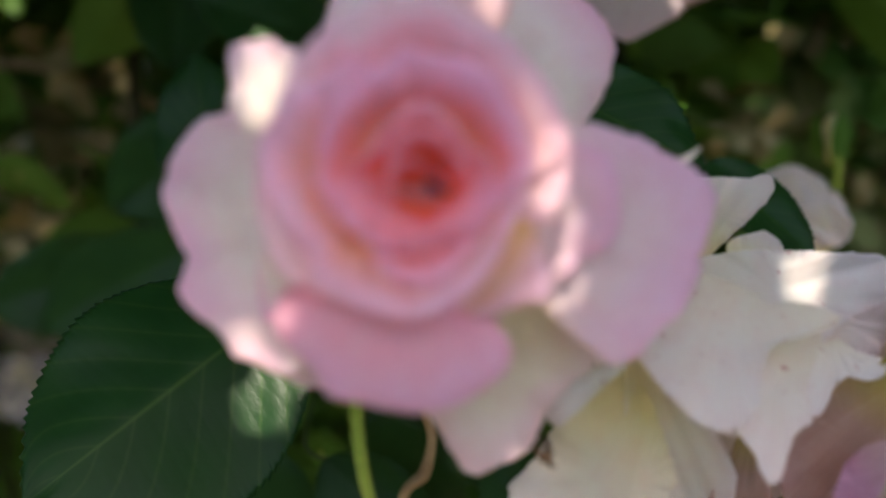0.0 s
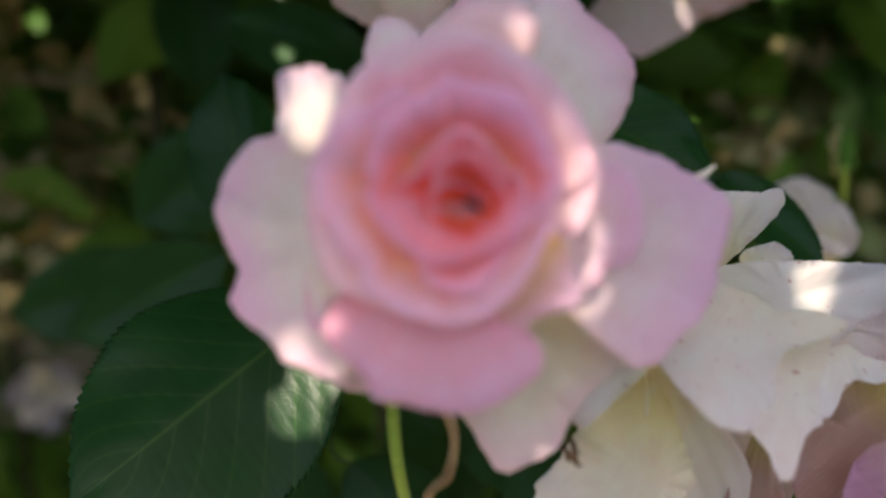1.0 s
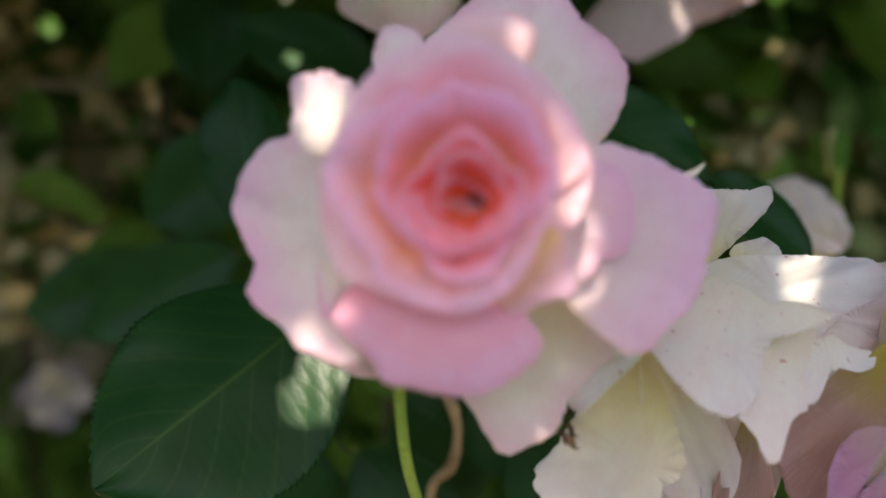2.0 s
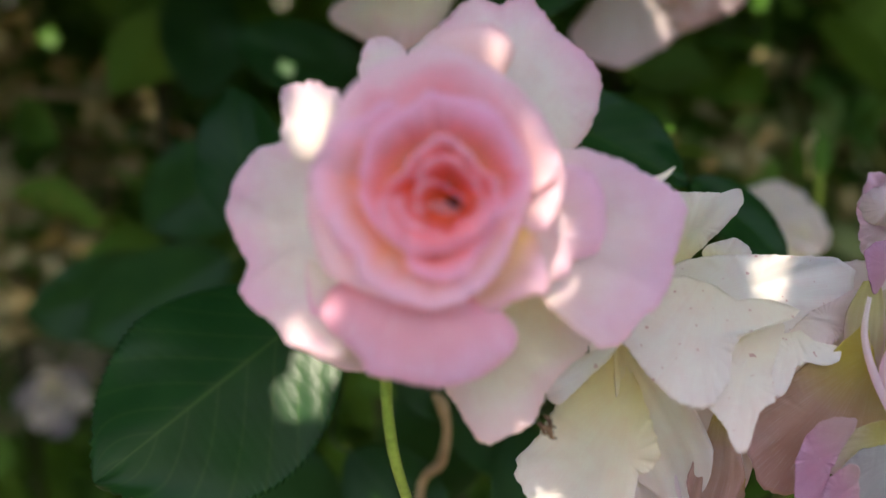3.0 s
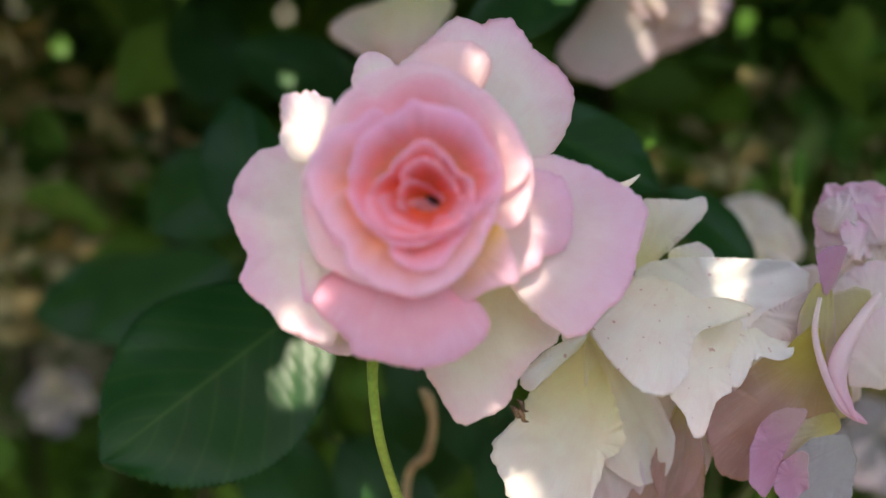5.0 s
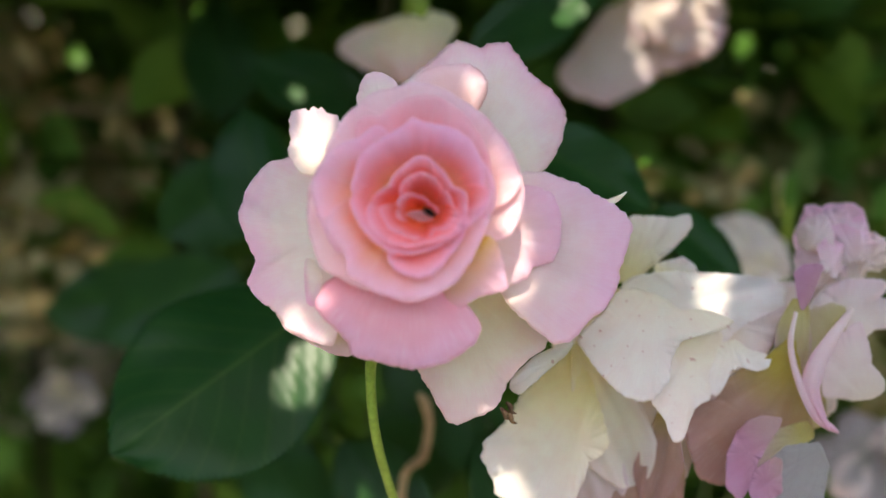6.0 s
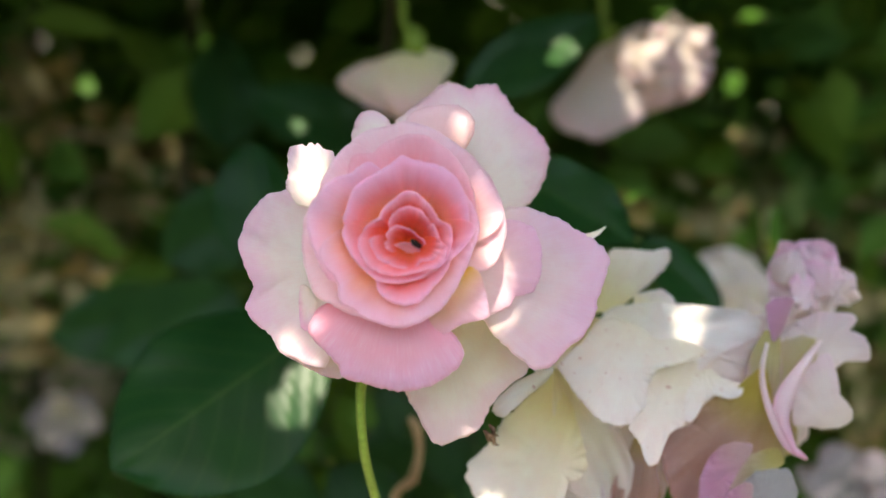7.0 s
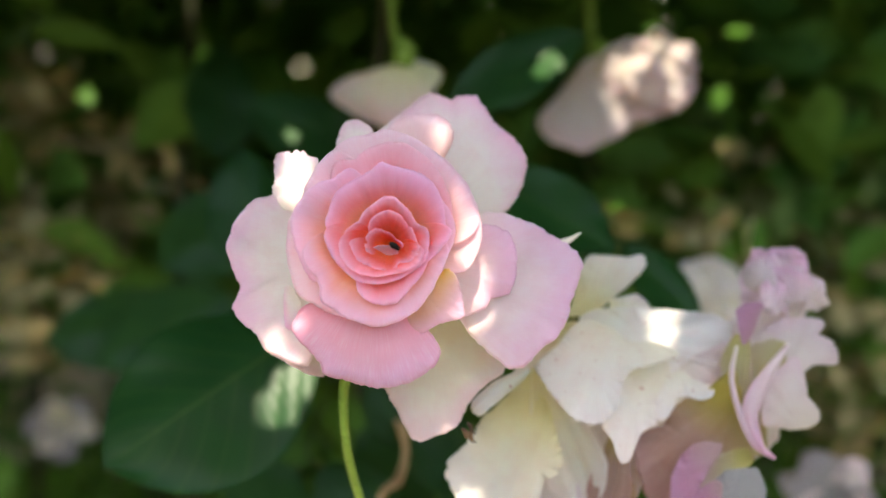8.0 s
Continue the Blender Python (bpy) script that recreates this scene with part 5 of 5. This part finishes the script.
# ---- twigs ----
tagged(part("twig", tube([(-0.035, 0.52, 0.55), spot(-0.0339, -0.1525, 0.475), spot(-0.0286, -0.1150, 0.452), spot(-0.0207, -0.1072, 0.452), spot(-0.0173, -0.0941, 0.452), spot(-0.0189, -0.0836, 0.452), spot(-0.0220, -0.0797, 0.454)],
                         [0.003, 0.0024, 0.0018, 0.0024, 0.0018, 0.0025, 0.0012], 8), TWIG), "dry tan twig beneath the open rose", "twig")
tagged(part("cane", tube([spot(-0.42, 0.10, 0.85), spot(-0.30, 0.088, 0.82), spot(-0.23, 0.068, 0.80), spot(-0.16, 0.03, 0.80)], [0.004, 0.0035, 0.003, 0.003], 8), TWIG),
       "tan dry cane crossing the bush", "branch")

def in_sightline(p):
    """Clearing cut through the leaves along the camera's line of sight to the dim white rose."""
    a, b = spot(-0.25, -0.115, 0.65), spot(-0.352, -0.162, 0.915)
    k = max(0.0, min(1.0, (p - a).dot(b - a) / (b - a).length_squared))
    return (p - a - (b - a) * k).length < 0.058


# young leaves set at the view's bright spots, with sun openings cut above
GLINTS = []
for k, (x, y, z, size) in enumerate((
        (0.212, 0.155, 0.70, 0.022), (0.198, 0.108, 0.70, 0.020), (-0.178, 0.143, 0.72, 0.018), (-0.164, 0.115, 0.72, 0.018),
        (-0.262, 0.112, 0.72, 0.018), (0.093, 0.022, 0.52, 0.008))):
    a = 1.3 * k
    base, tip = spot(x - 0.5 * size * math.cos(a), y - 0.5 * size * math.sin(a), z), spot(x + 0.5 * size * math.cos(a), y + 0.5 * size * math.sin(a), z - 0.004)
    joint = min((Vector(p[i]).lerp(Vector(p[i + 1]), q / 10) for p in CANES for i in (1, 2) for q in range(11)), key=lambda c: (c - base).length)
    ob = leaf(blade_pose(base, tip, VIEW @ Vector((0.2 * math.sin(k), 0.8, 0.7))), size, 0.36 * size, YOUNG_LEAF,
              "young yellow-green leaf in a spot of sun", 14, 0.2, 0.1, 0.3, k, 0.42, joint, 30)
    ob["group"] = "young leaves in the bush"
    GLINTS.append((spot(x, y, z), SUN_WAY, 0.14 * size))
# tan leaves stand in for sunlit ground, placed from the camera's view
tan_rng = random.Random(21)
withered = []
for x, y, z, wide, n in ((-0.312, 0.107, 0.76, 0.020, 30), (-0.330, 0.010, 0.76, 0.024, 34), (-0.325, -0.032, 0.76, 0.022, 24), (-0.335, -0.100, 0.80, 0.030, 34), (-0.236, 0.077, 0.76, 0.011, 16), (-0.264, -0.008, 0.76, 0.013, 16),
                         (-0.215, 0.048, 0.78, 0.003, 2), (0.200, 0.022, 0.76, 0.013, 14), (0.29, 0.085, 0.86, 0.030, 16), (0.22, 0.070, 0.78, 0.012, 5), (0.33, -0.070, 0.80, 0.030, 30), (0.36, -0.130, 0.82, 0.030, 34),
                         (0.36, -0.020, 0.86, 0.030, 16), (0.38, -0.17, 0.86, 0.03, 24), (0.10, 0.085, 0.72, 0.004, 2), (0.135, 0.022, 0.74, 0.008, 4)):
    for k in range(n):
        p = spot(x + tan_rng.gauss(0, wide), y + tan_rng.gauss(0, wide), z + tan_rng.gauss(0, 0.015))
        if in_sightline(p):
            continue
        withered.append(p)
        if k == 0 and n == 2:
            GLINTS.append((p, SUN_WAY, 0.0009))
# more brown leaves at both sides, added for the ground's tan
dim_rng = random.Random(23)
dim = [spot(s * dim_rng.uniform(0.24, 0.40), dim_rng.uniform(-0.16, 0.06), dim_rng.uniform(0.8, 0.95)) for s in (-1, -1, 1) for _ in range(45)]
dim = [p for p in dim if not in_sightline(p)]
tagged(scatter("brown_leaves", LITTERING, dim, (0.025, 0.045), 24, 0.2), "brown leaves standing in for tan ground", "dry leaves", kind="stuff")
tagged(scatter("tan_leaves", LITTERING, withered, (0.018, 0.036), 22, 0.3), "tan leaves standing in for sunlit dry ground and stems", "dry leaves", kind="stuff")

# ---- bush behind, in shade ----
shade_rng = random.Random(31)
broad = [spot(shade_rng.uniform(-0.36, 0.36), shade_rng.uniform(-0.16, 0.2), shade_rng.uniform(0.66, 0.95)) for _ in range(480)]
broad = [p for p in broad if -0.24 < (LAST_VIEW.inverted() @ p).x < 0.2 or shade_rng.random() < 0.4]
broad = [p for p in broad if not (-0.42 < (LAST_VIEW.inverted() @ p).x < -0.20 and (LAST_VIEW.inverted() @ p).y < -0.06)]
broad = [p for p in broad if not ((LAST_VIEW.inverted() @ p).x > 0.14 and (LAST_VIEW.inverted() @ p).y < 0.03)]
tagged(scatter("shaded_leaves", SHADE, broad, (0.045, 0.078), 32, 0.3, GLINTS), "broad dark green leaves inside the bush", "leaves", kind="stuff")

# pale leaves added where the camera's view of the bush was too dim
olive_rng = random.Random(35)
thin = [spot(olive_rng.uniform(0.13, 0.43), olive_rng.gauss(0.01, 0.06), olive_rng.uniform(0.80, 0.96)) for _ in range(170)]
thin += [spot(olive_rng.uniform(-0.38, -0.20), olive_rng.uniform(0.06, 0.19), olive_rng.uniform(0.76, 0.95)) for _ in range(45)]
tagged(scatter("olive_leaves", OLIVE, thin, (0.03, 0.05), 36, 0.2), "pale olive green leaves added to brighten the bush", "leaves", kind="stuff")

rng = random.Random(5)


def cloud(n, x, y, z, keep):
    made = []
    while len(made) < n:
        p = Vector((rng.uniform(*x), rng.uniform(*y), rng.uniform(*z)))
        if keep(p, noise.noise(p * 3.1)):
            made.append(p)
    return made


bush = cloud(9500, (-0.9, 0.9), (0.62, 1.5), (0.02, 1.10), lambda p, n: n > -0.05 - 0.3 * (abs(p.x + 0.03) < 0.25) - 0.5 * (p.z > 0.72) and not in_sightline(p))
tagged(scatter("bush_foliage", FOLIAGE, bush, (0.035, 0.065), 2, 0.2, GLINTS), "dense dark green rose bush foliage in shade", "foliage", kind="stuff")
hedge = cloud(24000, (-3.2, 3.2), (2.4, 3.8), (0.0, 2.6), lambda p, n: n > -0.9)
tagged(scatter("hedge_foliage", FOLIAGE, hedge, (0.07, 0.13), 3, 0.2), "dark hedge of leaves behind the rose bed", "hedge", kind="stuff")

# unseen hedge added behind and beside the camera to cut low sky light
around = cloud(5000, (-3.6, 3.6), (-3.0, -1.7), (0.0, 1.7), lambda p, n: n > -0.3)
around += cloud(3000, (-3.8, -2.5), (-2.5, 2.5), (0.0, 2.3), lambda p, n: n > -0.3) + cloud(3000, (2.5, 3.8), (-2.5, 2.5), (0.0, 2.3), lambda p, n: n > -0.3)
tagged(scatter("unseen_hedge", FOLIAGE, around, (0.2, 0.34), 9, 0.2), "unseen hedge added to block low sky light", "hedge", kind="stuff")

# ---- ground ----
bm = bmesh.new()
bmesh.ops.create_grid(bm, x_segments=120, y_segments=120, size=1.0)
for v in bm.verts:
    far = max(abs(v.co.x), abs(v.co.y))
    v.co.xy = v.co.xy * (4 + 396 * far ** 6)
    v.co.z = 0.03 * noise.noise(v.co * 1.7) + 0.012 * noise.noise(v.co * 9)
tagged(part("ground", bm, SOIL), "dry brown soil of the rose bed", "soil", kind="structure")
litter = [(rng.gauss(0, 1.1), 0.5 + abs(rng.gauss(0, 1.2)), 0.035) for _ in range(1500)]
tagged(scatter("leaf_litter", LITTERING, litter, (0.03, 0.07), 4, 0.85), "dry fallen leaves on the soil", "leaf litter", kind="stuff")

# ---- unseen leaves added overhead to block the sun, cleared along set beams ----
# openings aimed at sun patches picked in the camera's last view
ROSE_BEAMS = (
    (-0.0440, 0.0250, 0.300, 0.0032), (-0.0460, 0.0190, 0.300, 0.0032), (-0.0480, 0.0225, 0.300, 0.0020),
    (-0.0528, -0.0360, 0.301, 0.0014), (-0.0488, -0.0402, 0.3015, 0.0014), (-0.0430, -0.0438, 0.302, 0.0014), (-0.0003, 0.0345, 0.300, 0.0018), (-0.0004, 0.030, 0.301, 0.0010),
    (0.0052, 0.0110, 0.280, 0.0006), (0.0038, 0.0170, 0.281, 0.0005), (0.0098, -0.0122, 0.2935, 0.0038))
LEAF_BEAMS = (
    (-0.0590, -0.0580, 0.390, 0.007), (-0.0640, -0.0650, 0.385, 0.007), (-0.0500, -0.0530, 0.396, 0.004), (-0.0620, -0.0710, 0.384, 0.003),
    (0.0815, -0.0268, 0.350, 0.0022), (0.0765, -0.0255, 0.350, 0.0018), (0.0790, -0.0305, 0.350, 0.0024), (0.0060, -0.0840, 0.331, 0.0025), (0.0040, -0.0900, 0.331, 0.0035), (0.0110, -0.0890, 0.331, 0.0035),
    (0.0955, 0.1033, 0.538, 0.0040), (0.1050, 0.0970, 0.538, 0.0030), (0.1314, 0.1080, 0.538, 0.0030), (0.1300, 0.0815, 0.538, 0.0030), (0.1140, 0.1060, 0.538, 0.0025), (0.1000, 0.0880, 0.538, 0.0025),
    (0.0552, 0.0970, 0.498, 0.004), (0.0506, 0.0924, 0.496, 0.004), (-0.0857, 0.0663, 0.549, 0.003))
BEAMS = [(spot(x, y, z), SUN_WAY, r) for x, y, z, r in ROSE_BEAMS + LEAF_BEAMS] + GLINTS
rng = random.Random(77)
over = [Vector((rng.uniform(-0.17, 0.26), rng.uniform(0.10, 0.32), rng.uniform(0.84, 1.01))) + SUN_WAY * rng.uniform(0.52, 0.60) for _ in range(5000)]
tagged(scatter("canopy_foliage", CANOPY, over, (0.014, 0.026), 6, 0.6, BEAMS), "unseen rose leaves with openings cut for chosen sun patches", "foliage", kind="stuff")
small = [Vector((rng.uniform(-0.17, 0.26), rng.uniform(0.10, 0.32), rng.uniform(0.84, 1.01))) + SUN_WAY * rng.uniform(0.50, 0.54) for _ in range(20000)]
tagged(scatter("leaflet_foliage", CANOPY, small, (0.005, 0.010), 8, 0.6, BEAMS), "unseen small leaflets added to shade the blooms", "foliage", kind="stuff")
roof = [Vector((rng.uniform(-1.1, 1.1), rng.uniform(0.15, 1.9), rng.uniform(1.32, 1.55))) for _ in range(32000)]
roof = [p for p in roof if (p.x / 1.4) ** 2 + ((p.y - 1.0) / 1.0) ** 2 < 1 + 0.6 * noise.noise(p * 4) and (-0.35 < p.x < 0.25 or rng.random() < 0.95)]
tagged(scatter("branch_foliage", CANOPY, roof, (0.03, 0.055), 12, 0.6, BEAMS), "unseen leaves added overhead to shade the bush", "foliage", kind="stuff")
infill = [Vector((rng.uniform(-0.16, 0.26), rng.uniform(0.27, 0.52), rng.uniform(1.09, 1.2))) for _ in range(6500)]
infill += [Vector((rng.uniform(-0.55, -0.13), rng.uniform(0.12, 0.50), rng.uniform(1.1, 1.25))) for _ in range(6000)]
infill += [Vector((rng.uniform(-0.18, -0.05), rng.uniform(0.15, 0.30), rng.uniform(1.1, 1.2))) for _ in range(1500)]
tagged(scatter("young_foliage", CANOPY, infill, (0.014, 0.024), 14, 0.6, BEAMS), "unseen small leaves added to close gaps in the shade", "foliage", kind="stuff")
high = [Vector((rng.uniform(-2.5, 2.5), rng.uniform(0.6, 4.8), rng.uniform(2.2, 3.2))) for _ in range(25000)]
tagged(scatter("tree_foliage", CANOPY, high, (0.08, 0.14), 7, 0.5, BEAMS), "unseen foliage added high up to shade the rose bed", "foliage", kind="stuff")
